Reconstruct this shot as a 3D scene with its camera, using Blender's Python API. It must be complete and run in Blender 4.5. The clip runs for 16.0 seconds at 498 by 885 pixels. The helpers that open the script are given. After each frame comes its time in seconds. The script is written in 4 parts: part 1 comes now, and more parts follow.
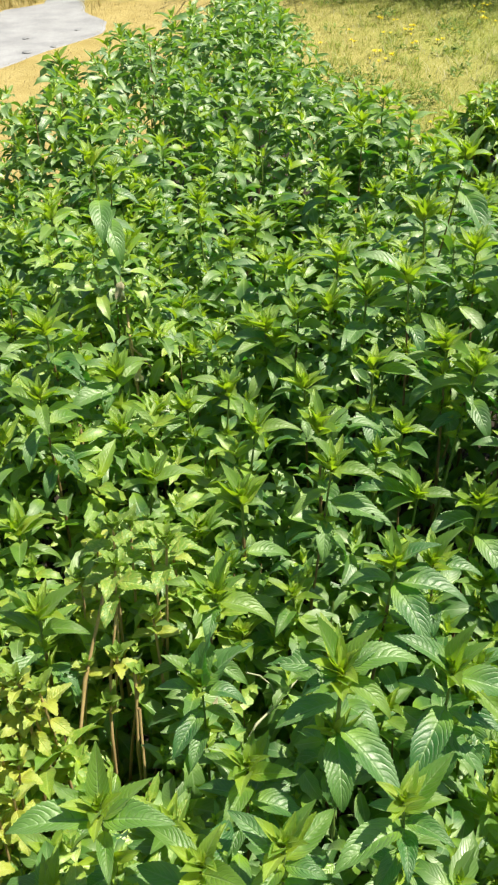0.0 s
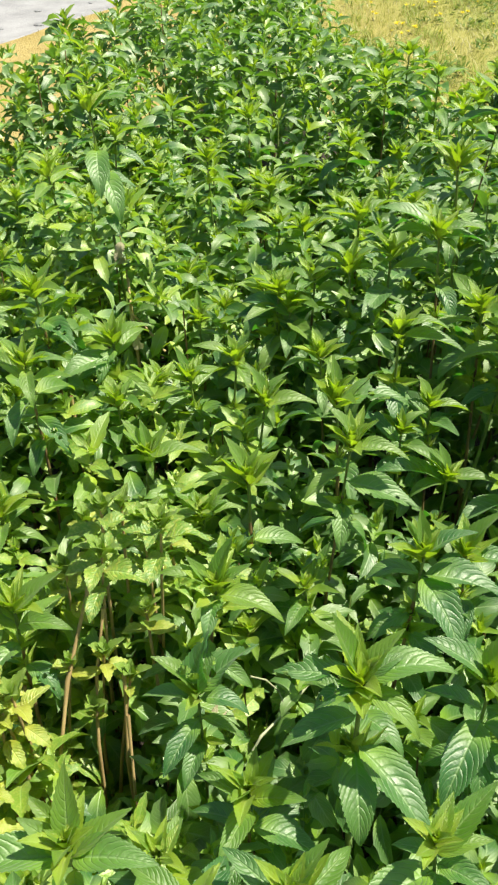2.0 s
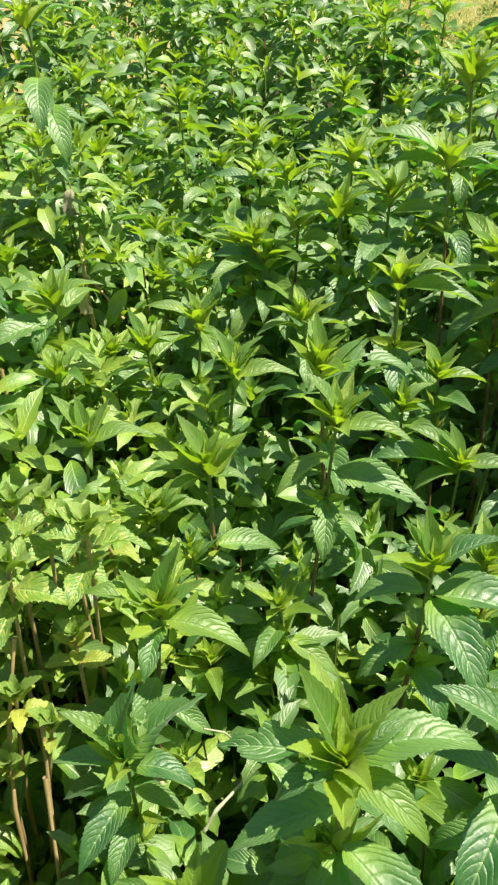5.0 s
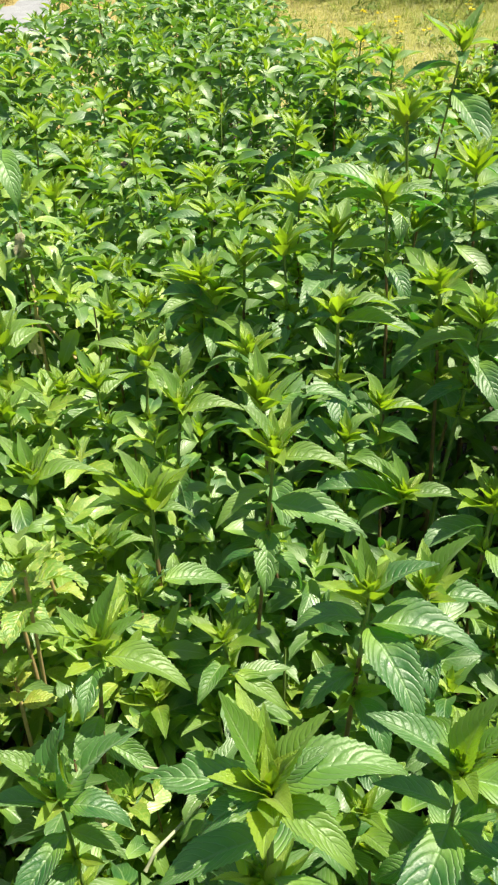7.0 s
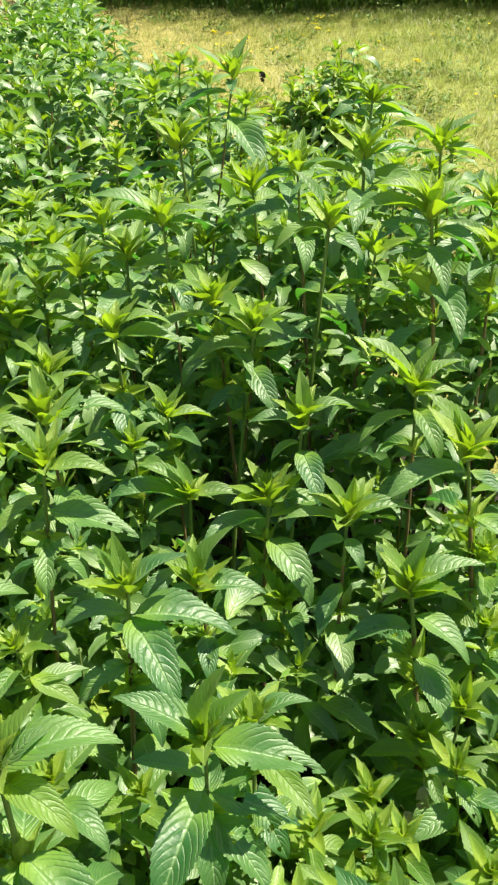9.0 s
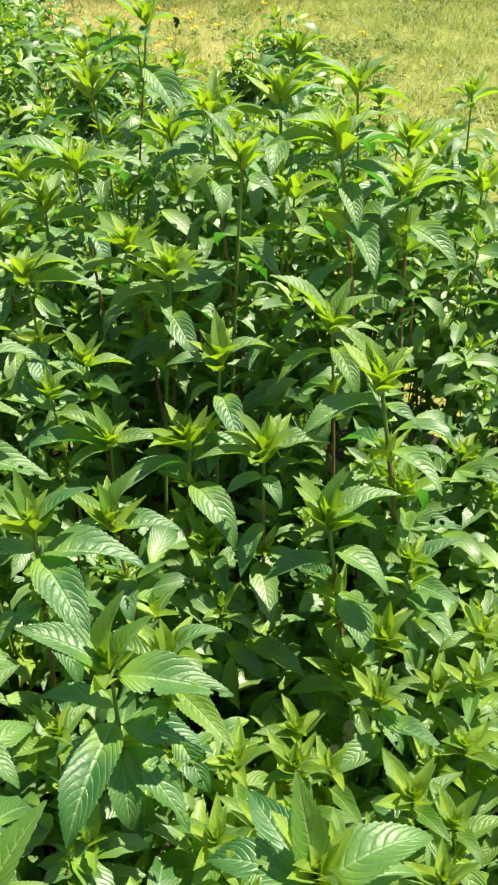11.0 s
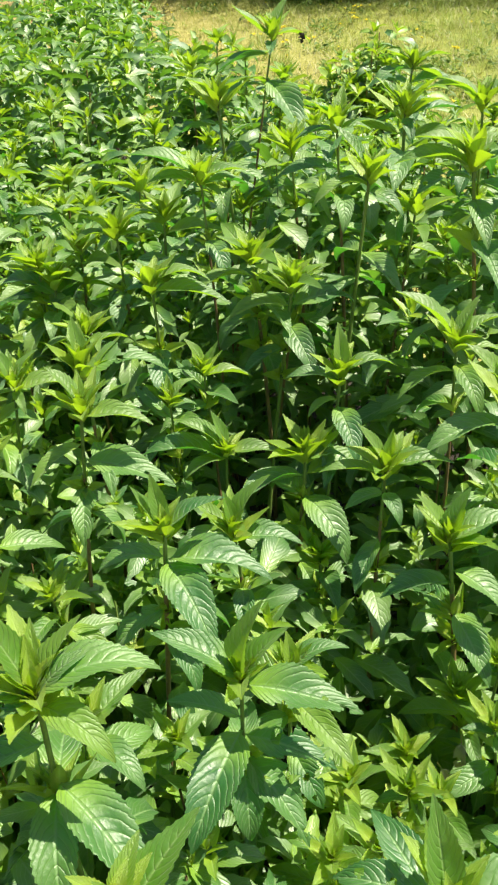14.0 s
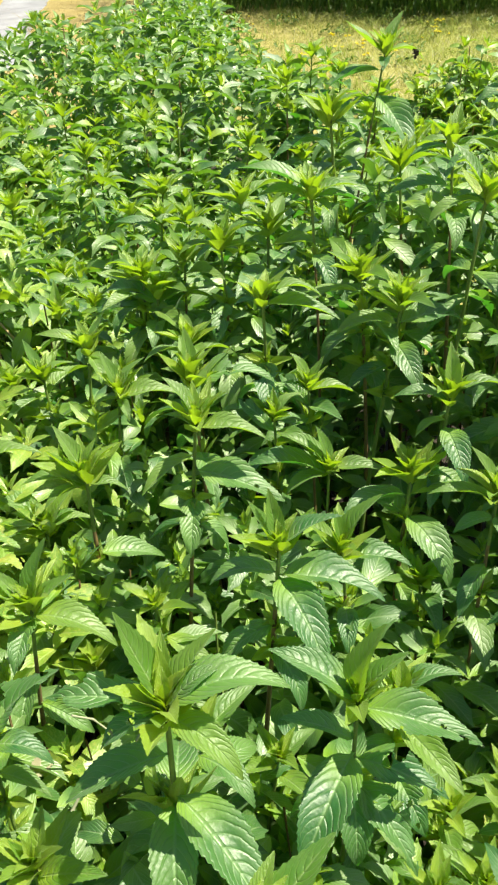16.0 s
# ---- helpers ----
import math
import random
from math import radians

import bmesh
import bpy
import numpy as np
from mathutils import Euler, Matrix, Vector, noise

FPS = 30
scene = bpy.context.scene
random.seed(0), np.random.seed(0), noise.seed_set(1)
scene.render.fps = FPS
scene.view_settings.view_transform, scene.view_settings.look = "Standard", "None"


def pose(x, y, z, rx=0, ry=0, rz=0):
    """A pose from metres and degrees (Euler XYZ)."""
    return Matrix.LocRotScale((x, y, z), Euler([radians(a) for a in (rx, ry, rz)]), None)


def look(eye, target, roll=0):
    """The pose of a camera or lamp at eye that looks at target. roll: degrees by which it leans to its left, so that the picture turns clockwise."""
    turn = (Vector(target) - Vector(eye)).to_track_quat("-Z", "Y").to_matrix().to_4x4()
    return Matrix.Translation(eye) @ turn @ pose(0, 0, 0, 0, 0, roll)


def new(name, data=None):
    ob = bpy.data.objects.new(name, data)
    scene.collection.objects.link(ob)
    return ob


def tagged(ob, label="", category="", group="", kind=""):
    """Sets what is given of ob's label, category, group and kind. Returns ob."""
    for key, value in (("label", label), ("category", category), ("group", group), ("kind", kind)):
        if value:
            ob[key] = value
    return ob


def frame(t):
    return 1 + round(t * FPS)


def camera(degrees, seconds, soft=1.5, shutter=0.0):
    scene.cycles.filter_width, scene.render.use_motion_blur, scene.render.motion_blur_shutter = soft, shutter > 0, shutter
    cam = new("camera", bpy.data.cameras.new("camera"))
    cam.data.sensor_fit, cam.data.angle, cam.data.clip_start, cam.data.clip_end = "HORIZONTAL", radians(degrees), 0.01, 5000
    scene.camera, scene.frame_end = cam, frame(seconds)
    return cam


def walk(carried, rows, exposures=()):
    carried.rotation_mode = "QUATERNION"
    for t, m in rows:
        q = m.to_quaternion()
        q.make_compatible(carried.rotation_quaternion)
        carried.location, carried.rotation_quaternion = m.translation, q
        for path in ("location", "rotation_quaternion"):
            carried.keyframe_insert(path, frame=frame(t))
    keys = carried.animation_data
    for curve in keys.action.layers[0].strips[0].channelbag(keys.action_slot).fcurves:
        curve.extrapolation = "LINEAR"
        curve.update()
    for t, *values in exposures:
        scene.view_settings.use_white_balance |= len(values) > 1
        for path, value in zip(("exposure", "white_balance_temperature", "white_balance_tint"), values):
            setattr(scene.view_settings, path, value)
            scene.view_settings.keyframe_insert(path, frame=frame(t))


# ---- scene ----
cam = camera(32.6, 16.0, soft=2.3)
EXPOSURES = [(0.0, 0.74), (2.5, 0.76), (4.0, 0.82), (7.0, 0.87), (9.0, 0.94), (16.0, 0.95)]
PATH = [
    (0, (0.029, 0.017, 1.365), (-0.006, 1.604, 0.148), -1.1),
    (0.5, (0.027, 0.032, 1.347), (-0.04, 1.627, 0.142), -1.3),
    (1, (0.024, 0.06, 1.325), (-0.048, 1.656, 0.122), -1.2),
    (1.5, (0.029, 0.085, 1.292), (-0.038, 1.68, 0.086), -1.0),
    (2, (0.035, 0.114, 1.266), (-0.035, 1.683, 0.028), -1.3),
    (2.5, (0.038, 0.163, 1.231), (-0.035, 1.725, -0.015), -1.6),
    (3, (0.048, 0.209, 1.198), (-0.026, 1.77, -0.05), -1.6),
    (3.5, (0.058, 0.253, 1.163), (-0.017, 1.815, -0.084), -1.6),
    (4, (0.069, 0.274, 1.135), (-0.007, 1.831, -0.118), -1.6),
    (4.2, (0.069, 0.277, 1.126), (-0.004, 1.832, -0.13), -1.6),
    (6.3, (0.08, 0.285, 1.115), (-0.01, 1.863, -0.111), -2.1),
    (6.5, (0.086, 0.283, 1.114), (0.0, 1.87, -0.1), -2.2),
    (7, (0.104, 0.276, 1.112), (0.079, 1.893, -0.064), -1.8),
    (7.5, (0.132, 0.265, 1.116), (0.178, 1.886, -0.054), -1.5),
    (8, (0.161, 0.249, 1.123), (0.28, 1.873, -0.038), -1.2),
    (8.5, (0.192, 0.232, 1.129), (0.366, 1.857, -0.023), -1.3),
    (9, (0.223, 0.219, 1.134), (0.435, 1.84, -0.019), -1.1),
    (9.5, (0.245, 0.212, 1.126), (0.494, 1.824, -0.033), -1.0),
    (10, (0.263, 0.205, 1.103), (0.535, 1.801, -0.071), -1.1),
    (10.2, (0.271, 0.199, 1.094), (0.547, 1.79, -0.086), -1.3),
    (12.3, (0.271, 0.186, 1.09), (0.549, 1.777, -0.09), -1.9),
    (12.5, (0.267, 0.187, 1.09), (0.524, 1.786, -0.083), -2.1),
    (13, (0.253, 0.188, 1.092), (0.473, 1.799, -0.073), -2.2),
    (13.5, (0.238, 0.191, 1.098), (0.399, 1.81, -0.066), -2.3),
    (14, (0.215, 0.198, 1.095), (0.35, 1.824, -0.061), -2.2),
    (14.5, (0.202, 0.202, 1.093), (0.304, 1.832, -0.062), -2.3),
    (15, (0.189, 0.206, 1.102), (0.262, 1.838, -0.052), -2.4),
    (15.5, (0.171, 0.203, 1.107), (0.211, 1.845, -0.033), -2.3),
    (16, (0.163, 0.207, 1.1), (0.169, 1.854, -0.034), -2.3),
]
walk(cam, [(t, look(eye, target, roll)) for t, eye, target, roll in PATH], EXPOSURES)

# ---- sky and sun ----
SUN_LEFT, SUN_HIGH = -84.0, 63.0          # degrees left (minus: right) of straight ahead, and above the horizon
world = bpy.data.worlds.new("sky")
scene.world = world
world.use_nodes = True
sky = world.node_tree.nodes.new("ShaderNodeTexSky")
sky.sky_type = "NISHITA"
sky.sun_disc = False
sky.sun_elevation, sky.sun_rotation = radians(SUN_HIGH), radians(-SUN_LEFT)
backing = world.node_tree.nodes["Background"]
backing.inputs["Strength"].default_value = 0.057
world.node_tree.links.new(sky.outputs[0], backing.inputs["Color"])

sun_data = bpy.data.lights.new("sun", "SUN")
sun_data.energy, sun_data.angle, sun_data.color = 4.85, radians(0.6), (1.0, 0.95, 0.80)
sun = new("sun", sun_data)
toward = Vector((-math.sin(radians(SUN_LEFT)) * math.cos(radians(SUN_HIGH)),
                 math.cos(radians(SUN_LEFT)) * math.cos(radians(SUN_HIGH)), math.sin(radians(SUN_HIGH))))
sun.matrix_world = look(toward * 30, (0, 0, 0))


# ---- materials ----
def nodes_of(name):
    mat = bpy.data.materials.new(name)
    mat.use_nodes = True
    tree = mat.node_tree
    return mat, tree, tree.nodes["Principled BSDF"], tree.nodes["Material Output"]


def sums(tree, kind, a, b=None, c=None):
    n = tree.nodes.new("ShaderNodeMath")
    n.operation = kind
    for i, v in enumerate((a, b, c)):
        if v is None:
            continue
        if isinstance(v, (int, float)):
            n.inputs[i].default_value = v
        else:
            tree.links.new(v, n.inputs[i])
    return n.outputs[0]


def blend(tree, fac, a, b, kind="MIX"):
    n = tree.nodes.new("ShaderNodeMix")
    n.data_type, n.blend_type = "RGBA", kind
    for i, v in ((0, fac), (6, a), (7, b)):
        if isinstance(v, (int, float)):
            n.inputs[i].default_value = v
        elif isinstance(v, tuple):
            n.inputs[i].default_value = (*v, 1.0)
        else:
            tree.links.new(v, n.inputs[i])
    return n.outputs[2]


def spread(tree, value, lo, hi, to_lo=0.0, to_hi=1.0):
    n = tree.nodes.new("ShaderNodeMapRange")
    tree.links.new(value, n.inputs[0])
    for i, v in zip((1, 2, 3, 4), (lo, hi, to_lo, to_hi)):
        n.inputs[i].default_value = v
    return n.outputs[0]


def speckle(tree, scale, detail=3.0, coords=None, rough=0.5):
    n = tree.nodes.new("ShaderNodeTexNoise")
    n.inputs["Scale"].default_value, n.inputs["Detail"].default_value = scale, detail
    n.inputs["Roughness"].default_value = rough
    if coords is None:
        coords = tree.nodes.new("ShaderNodeTexCoord").outputs["Object"]
    tree.links.new(coords, n.inputs["Vector"])
    return n.outputs[0]


def leaf_material(name, deep, light, base_tint, through_colour, rough=0.54, thin=0.36, pieces=True, veins=11.0, mottled=0.0, flush=0.40):
    """A leaf: quilted between its side veins, pale midrib, some light through it. UV: u across, v from stalk to tip."""
    mat, tree, shader, out = nodes_of(name)
    uv = tree.nodes.new("ShaderNodeUVMap").outputs[0]
    split = tree.nodes.new("ShaderNodeSeparateXYZ")
    tree.links.new(uv, split.inputs[0])
    across = sums(tree, "MULTIPLY", sums(tree, "ABSOLUTE", sums(tree, "SUBTRACT", split.outputs[0], 0.5)), 2.0)
    along = split.outputs[1]
    slant = sums(tree, "ADD", sums(tree, "MULTIPLY", across, 0.12), sums(tree, "MULTIPLY", sums(tree, "POWER", across, 2.0), 0.16))
    drift = sums(tree, "MULTIPLY", sums(tree, "SUBTRACT", speckle(tree, 4.0 if pieces else 60.0, 2.0), 0.5), 0.12)
    phase = sums(tree, "MULTIPLY", sums(tree, "ADD", sums(tree, "SUBTRACT", along, slant), drift), veins)
    saw = sums(tree, "FRACT", sums(tree, "ADD", phase, 4.0))
    ridge = sums(tree, "MULTIPLY", sums(tree, "ABSOLUTE", sums(tree, "SUBTRACT", saw, 0.5)), 2.0)
    vein = spread(tree, ridge, 0.80, 0.98)
    midrib = spread(tree, across, 0.11, 0.02)
    lines = sums(tree, "MAXIMUM", sums(tree, "MULTIPLY", vein, 0.7), midrib)
    if pieces:
        chance = tree.nodes.new("ShaderNodeObjectInfo").outputs["Random"]
    else:
        chance = tree.nodes.new("ShaderNodeNewGeometry").outputs["Random Per Island"]
    tone = blend(tree, chance, deep, light)
    patches = spread(tree, speckle(tree, 5.0 if pieces else 60.0), 0.35, 0.7)
    tone = blend(tree, sums(tree, "MULTIPLY", patches, 0.35), tone, light)
    tone = blend(tree, spread(tree, along, flush, 0.08), tone, base_tint)
    if mottled:
        tone = blend(tree, sums(tree, "MULTIPLY", spread(tree, speckle(tree, 12.0 if pieces else 380.0, 2.0), 0.5, 0.62), mottled), tone, (0.60, 0.60, 0.10))
    tone = blend(tree, sums(tree, "MULTIPLY", lines, 0.62), tone, tuple(min(1.0, c * 1.4 + 0.14) for c in light))
    tree.links.new(tone, shader.inputs["Base Color"])
    gloss = spread(tree, speckle(tree, 5.0 if pieces else 90.0, 3.0), 0.3, 0.7, rough - 0.12, rough + 0.10)
    tree.links.new(gloss, shader.inputs["Roughness"])
    shader.inputs["Specular IOR Level"].default_value = 1.0
    shader.inputs["Sheen Weight"].default_value, shader.inputs["Sheen Roughness"].default_value = 0.12, 0.45
    shader.inputs["IOR"].default_value = 1.70
    shader.inputs["Specular Tint"].default_value = (1.0, 1.0, 0.92, 1.0)
    uneven = spread(tree, speckle(tree, 3.0 if pieces else 40.0, 2.0), 0.3, 0.7, 0.25, 0.85)
    quilt = sums(tree, "ADD", sums(tree, "MULTIPLY", sums(tree, "SUBTRACT", 1.0, sums(tree, "POWER", ridge, 4.0)), uneven),
                 sums(tree, "MULTIPLY", speckle(tree, 34.0 if pieces else 500.0, 3.0), 0.45))
    quilt = sums(tree, "SUBTRACT", quilt, sums(tree, "MULTIPLY", midrib, 0.8))
    bump = tree.nodes.new("ShaderNodeBump")
    bump.inputs["Strength"].default_value, bump.inputs["Distance"].default_value = 0.7, 0.0013 if pieces else 0.0006
    tree.links.new(quilt, bump.inputs["Height"])
    tree.links.new(bump.outputs[0], shader.inputs["Normal"])
    glow = tree.nodes.new("ShaderNodeBsdfTranslucent")
    shine = blend(tree, 0.7, tone, through_colour)
    tree.links.new(blend(tree, sums(tree, "MULTIPLY", lines, 0.55), shine, tuple(c * 0.35 for c in through_colour)), glow.inputs["Color"])
    both = tree.nodes.new("ShaderNodeMixShader")
    both.inputs[0].default_value = thin
    tree.links.new(shader.outputs[0], both.inputs[1])
    tree.links.new(glow.outputs[0], both.inputs[2])
    tree.links.new(both.outputs[0], out.inputs[0])
    return mat


GREEN = dict(deep=(0.012, 0.125, 0.015), light=(0.140, 0.288, 0.040), base_tint=(0.240, 0.430, 0.014), through_colour=(0.12, 0.52, 0.012))
FRESH = dict(deep=(0.098, 0.265, 0.010), light=(0.265, 0.415, 0.032), base_tint=(0.430, 0.580, 0.010), through_colour=(0.52, 0.76, 0.006))
MID = dict(deep=(0.058, 0.205, 0.010), light=(0.210, 0.362, 0.040), base_tint=(0.360, 0.530, 0.012), through_colour=(0.44, 0.72, 0.006))
TIP = dict(deep=(0.240, 0.410, 0.014), light=(0.340, 0.500, 0.020), base_tint=(0.470, 0.590, 0.016), through_colour=(0.40, 0.62, 0.005))
PALE = dict(deep=(0.260, 0.410, 0.022), light=(0.510, 0.560, 0.050), base_tint=(0.560, 0.560, 0.030), through_colour=(0.62, 0.66, 0.020))
leaf_green = leaf_material("mint_leaf", **GREEN)
leaf_fresh = leaf_material("young_mint_leaf", **FRESH, rough=0.54, thin=0.52, flush=0.42)
leaf_mid = leaf_material("fresh_mint_leaf", **MID, rough=0.54, thin=0.48, flush=0.32)
SICKLY = dict(deep=(0.110, 0.290, 0.016), light=(0.260, 0.420, 0.030), base_tint=(0.360, 0.480, 0.030), through_colour=(0.36, 0.60, 0.010))
leaf_sickly = leaf_material("chlorotic_leaf", **SICKLY, rough=0.54, thin=0.38, mottled=0.6)
leaf_pale = leaf_material("yellowed_leaf", **PALE, rough=0.5, thin=0.36, mottled=0.5)
mass_green = leaf_material("mint_leaf_mass", **{**GREEN, "light": (0.160, 0.288, 0.048), "through_colour": (0.22, 0.50, 0.015)}, rough=0.50, pieces=False)
mass_fresh = leaf_material("young_mint_leaf_mass", **FRESH, rough=0.52, thin=0.40, pieces=False, flush=0.5)
mass_tip = leaf_material("shoot_tip_leaf", **TIP, rough=0.48, thin=0.44, pieces=False, flush=0.8)
mass_pale = leaf_material("yellowed_leaf_mass", **SICKLY, rough=0.5, thin=0.36, pieces=False, mottled=0.5)


def plain_material(name, dark, bright, scale, rough=0.6, bump=0.0, fine=4.0, thin=0.0, island=False, size=0.004):
    mat, tree, shader, out = nodes_of(name)
    coarse = spread(tree, speckle(tree, scale, 4.0), 0.3, 0.7)
    grain = spread(tree, speckle(tree, scale * fine * 3, 3.0), 0.3, 0.7)
    fac = sums(tree, "ADD", sums(tree, "MULTIPLY", coarse, 0.6), sums(tree, "MULTIPLY", grain, 0.4))
    if island:
        chance = tree.nodes.new("ShaderNodeNewGeometry").outputs["Random Per Island"]
        fac = sums(tree, "ADD", sums(tree, "MULTIPLY", fac, 0.4), sums(tree, "MULTIPLY", chance, 0.6))
    tone = blend(tree, fac, dark, bright)
    tree.links.new(tone, shader.inputs["Base Color"])
    shader.inputs["Roughness"].default_value = rough
    if bump:
        node = tree.nodes.new("ShaderNodeBump")
        node.inputs["Strength"].default_value, node.inputs["Distance"].default_value = bump, size
        tree.links.new(fac, node.inputs["Height"])
        tree.links.new(node.outputs[0], shader.inputs["Normal"])
    if thin:
        glow = tree.nodes.new("ShaderNodeBsdfTranslucent")
        tree.links.new(tone, glow.inputs["Color"])
        both = tree.nodes.new("ShaderNodeMixShader")
        both.inputs[0].default_value = thin
        tree.links.new(shader.outputs[0], both.inputs[1])
        tree.links.new(glow.outputs[0], both.inputs[2])
        tree.links.new(both.outputs[0], out.inputs[0])
    return mat


stem_green = plain_material("green_stem", (0.10, 0.16, 0.03), (0.20, 0.28, 0.06), 30, 0.45)
stem_red = plain_material("reddish_stem", (0.13, 0.075, 0.040), (0.28, 0.19, 0.075), 24, 0.5)
stem_grey = plain_material("pale_stem", (0.26, 0.28, 0.16), (0.50, 0.50, 0.32), 40, 0.6)
stem_dry = plain_material("dry_stem", (0.32, 0.21, 0.090), (0.56, 0.41, 0.19), 30, 0.6)
soil_mat = plain_material("dark_soil", (0.022, 0.016, 0.010), (0.060, 0.045, 0.028), 14, 0.95, 0.8, size=0.02)
path_mat = plain_material("pale_gravel", (0.22, 0.22, 0.225), (0.42, 0.415, 0.42), 4.5, 0.9, 0.5, fine=8, size=0.01)
grass_mat = plain_material("meadow_grass", (0.30, 0.34, 0.060), (0.46, 0.44, 0.12), 1.3, 0.55, thin=0.5, island=True)
tuft_mat = plain_material("green_tuft_grass", (0.26, 0.35, 0.050), (0.44, 0.48, 0.13), 2.0, 0.5, thin=0.5, island=True)
weed_mat = plain_material("meadow_weed", (0.09, 0.17, 0.025), (0.26, 0.36, 0.060), 3.0, 0.55, thin=0.35, island=True)
seed_mat = plain_material("pale_seed_heads", (0.46, 0.44, 0.20), (0.68, 0.64, 0.38), 2.0, 0.6, thin=0.4, island=True)
straw_mat = plain_material("dry_grass", (0.34, 0.25, 0.09), (0.46, 0.36, 0.16), 1.6, 0.6, thin=0.25, island=True)
brush_mat = plain_material("dry_brush", (0.20, 0.17, 0.040), (0.42, 0.34, 0.10), 1.6, 0.6, thin=0.25, island=True)
reed_mat = plain_material("tall_grass", (0.090, 0.190, 0.028), (0.260, 0.390, 0.065), 1.0, 0.5, thin=0.45, island=True)
petal_mat = plain_material("yellow_petals", (0.82, 0.68, 0.01), (0.88, 0.76, 0.03), 60, 0.5, thin=0.2)
rotten_mat = plain_material("blackened_leaf", (0.020, 0.014, 0.010), (0.075, 0.050, 0.030), 90, 0.7, 0.4)
dead_mat = plain_material("withered_leaf", (0.34, 0.29, 0.15), (0.62, 0.58, 0.38), 90, 0.75, 0.4, thin=0.2)


def ground_material():
    """Short turf: straw-dry on the path's side, yellow-green across the meadow, with bare and green patches."""
    mat, tree, shader, _ = nodes_of("turf")
    where = tree.nodes.new("ShaderNodeTexCoord").outputs["Object"]
    split = tree.nodes.new("ShaderNodeSeparateXYZ")
    tree.links.new(where, split.inputs[0])
    wobble = sums(tree, "MULTIPLY", sums(tree, "SUBTRACT", speckle(tree, 0.7, 3.0, where), 0.5), 1.6)
    side = spread(tree, sums(tree, "ADD", split.outputs[0], wobble), -0.7, 0.3)
    dry = blend(tree, spread(tree, speckle(tree, 5.0, 5.0, where), 0.3, 0.7), (0.37, 0.28, 0.080), (0.46, 0.36, 0.130))
    lush = blend(tree, spread(tree, speckle(tree, 2.2, 6.0, where, 0.65), 0.35, 0.65), (0.25, 0.30, 0.045), (0.40, 0.40, 0.10))
    lush = blend(tree, sums(tree, "MULTIPLY", spread(tree, speckle(tree, 13.0, 5.0, where, 0.7), 0.42, 0.60), 0.75), lush, (0.18, 0.25, 0.035))
    tan = blend(tree, spread(tree, speckle(tree, 9.0, 5.0, where), 0.35, 0.7), (0.32, 0.29, 0.070), (0.44, 0.38, 0.12))
    lush = blend(tree, spread(tree, sums(tree, "ADD", split.outputs[0], sums(tree, "MULTIPLY", wobble, 1.2)), 0.5, 2.2), tan, lush)
    tree.links.new(blend(tree, side, dry, lush), shader.inputs["Base Color"])
    shader.inputs["Roughness"].default_value = 0.9
    bump = tree.nodes.new("ShaderNodeBump")
    bump.inputs["Strength"].default_value, bump.inputs["Distance"].default_value = 0.7, 0.03
    tree.links.new(speckle(tree, 30.0, 6.0, where, 0.7), bump.inputs["Height"])
    tree.links.new(bump.outputs[0], shader.inputs["Normal"])
    return mat


turf_mat = ground_material()


# ---- shapes ----
def arrays_mesh(name, verts, quads, uvs=None, mats=(), index=None):
    """A mesh from numpy arrays: vertices, quads, a UV for each vertex, and a material index for each quad."""
    me = bpy.data.meshes.new(name)
    verts, quads = np.asarray(verts, np.float32), np.asarray(quads, np.int32)
    me.vertices.add(len(verts))
    me.vertices.foreach_set("co", verts.ravel())
    me.loops.add(quads.size)
    me.loops.foreach_set("vertex_index", quads.ravel())
    me.polygons.add(len(quads))
    me.polygons.foreach_set("loop_start", np.arange(0, quads.size, 4, dtype=np.int32))
    me.polygons.foreach_set("use_smooth", np.ones(len(quads), bool))
    if index is not None:
        me.polygons.foreach_set("material_index", np.asarray(index, np.int32))
    if uvs is not None:
        layer = me.uv_layers.new(name="UVMap")
        layer.data.foreach_set("uv", np.asarray(uvs, np.float32)[quads.ravel()].ravel())
    for m in mats:
        me.materials.append(m)
    me.update(calc_edges=True)
    return me


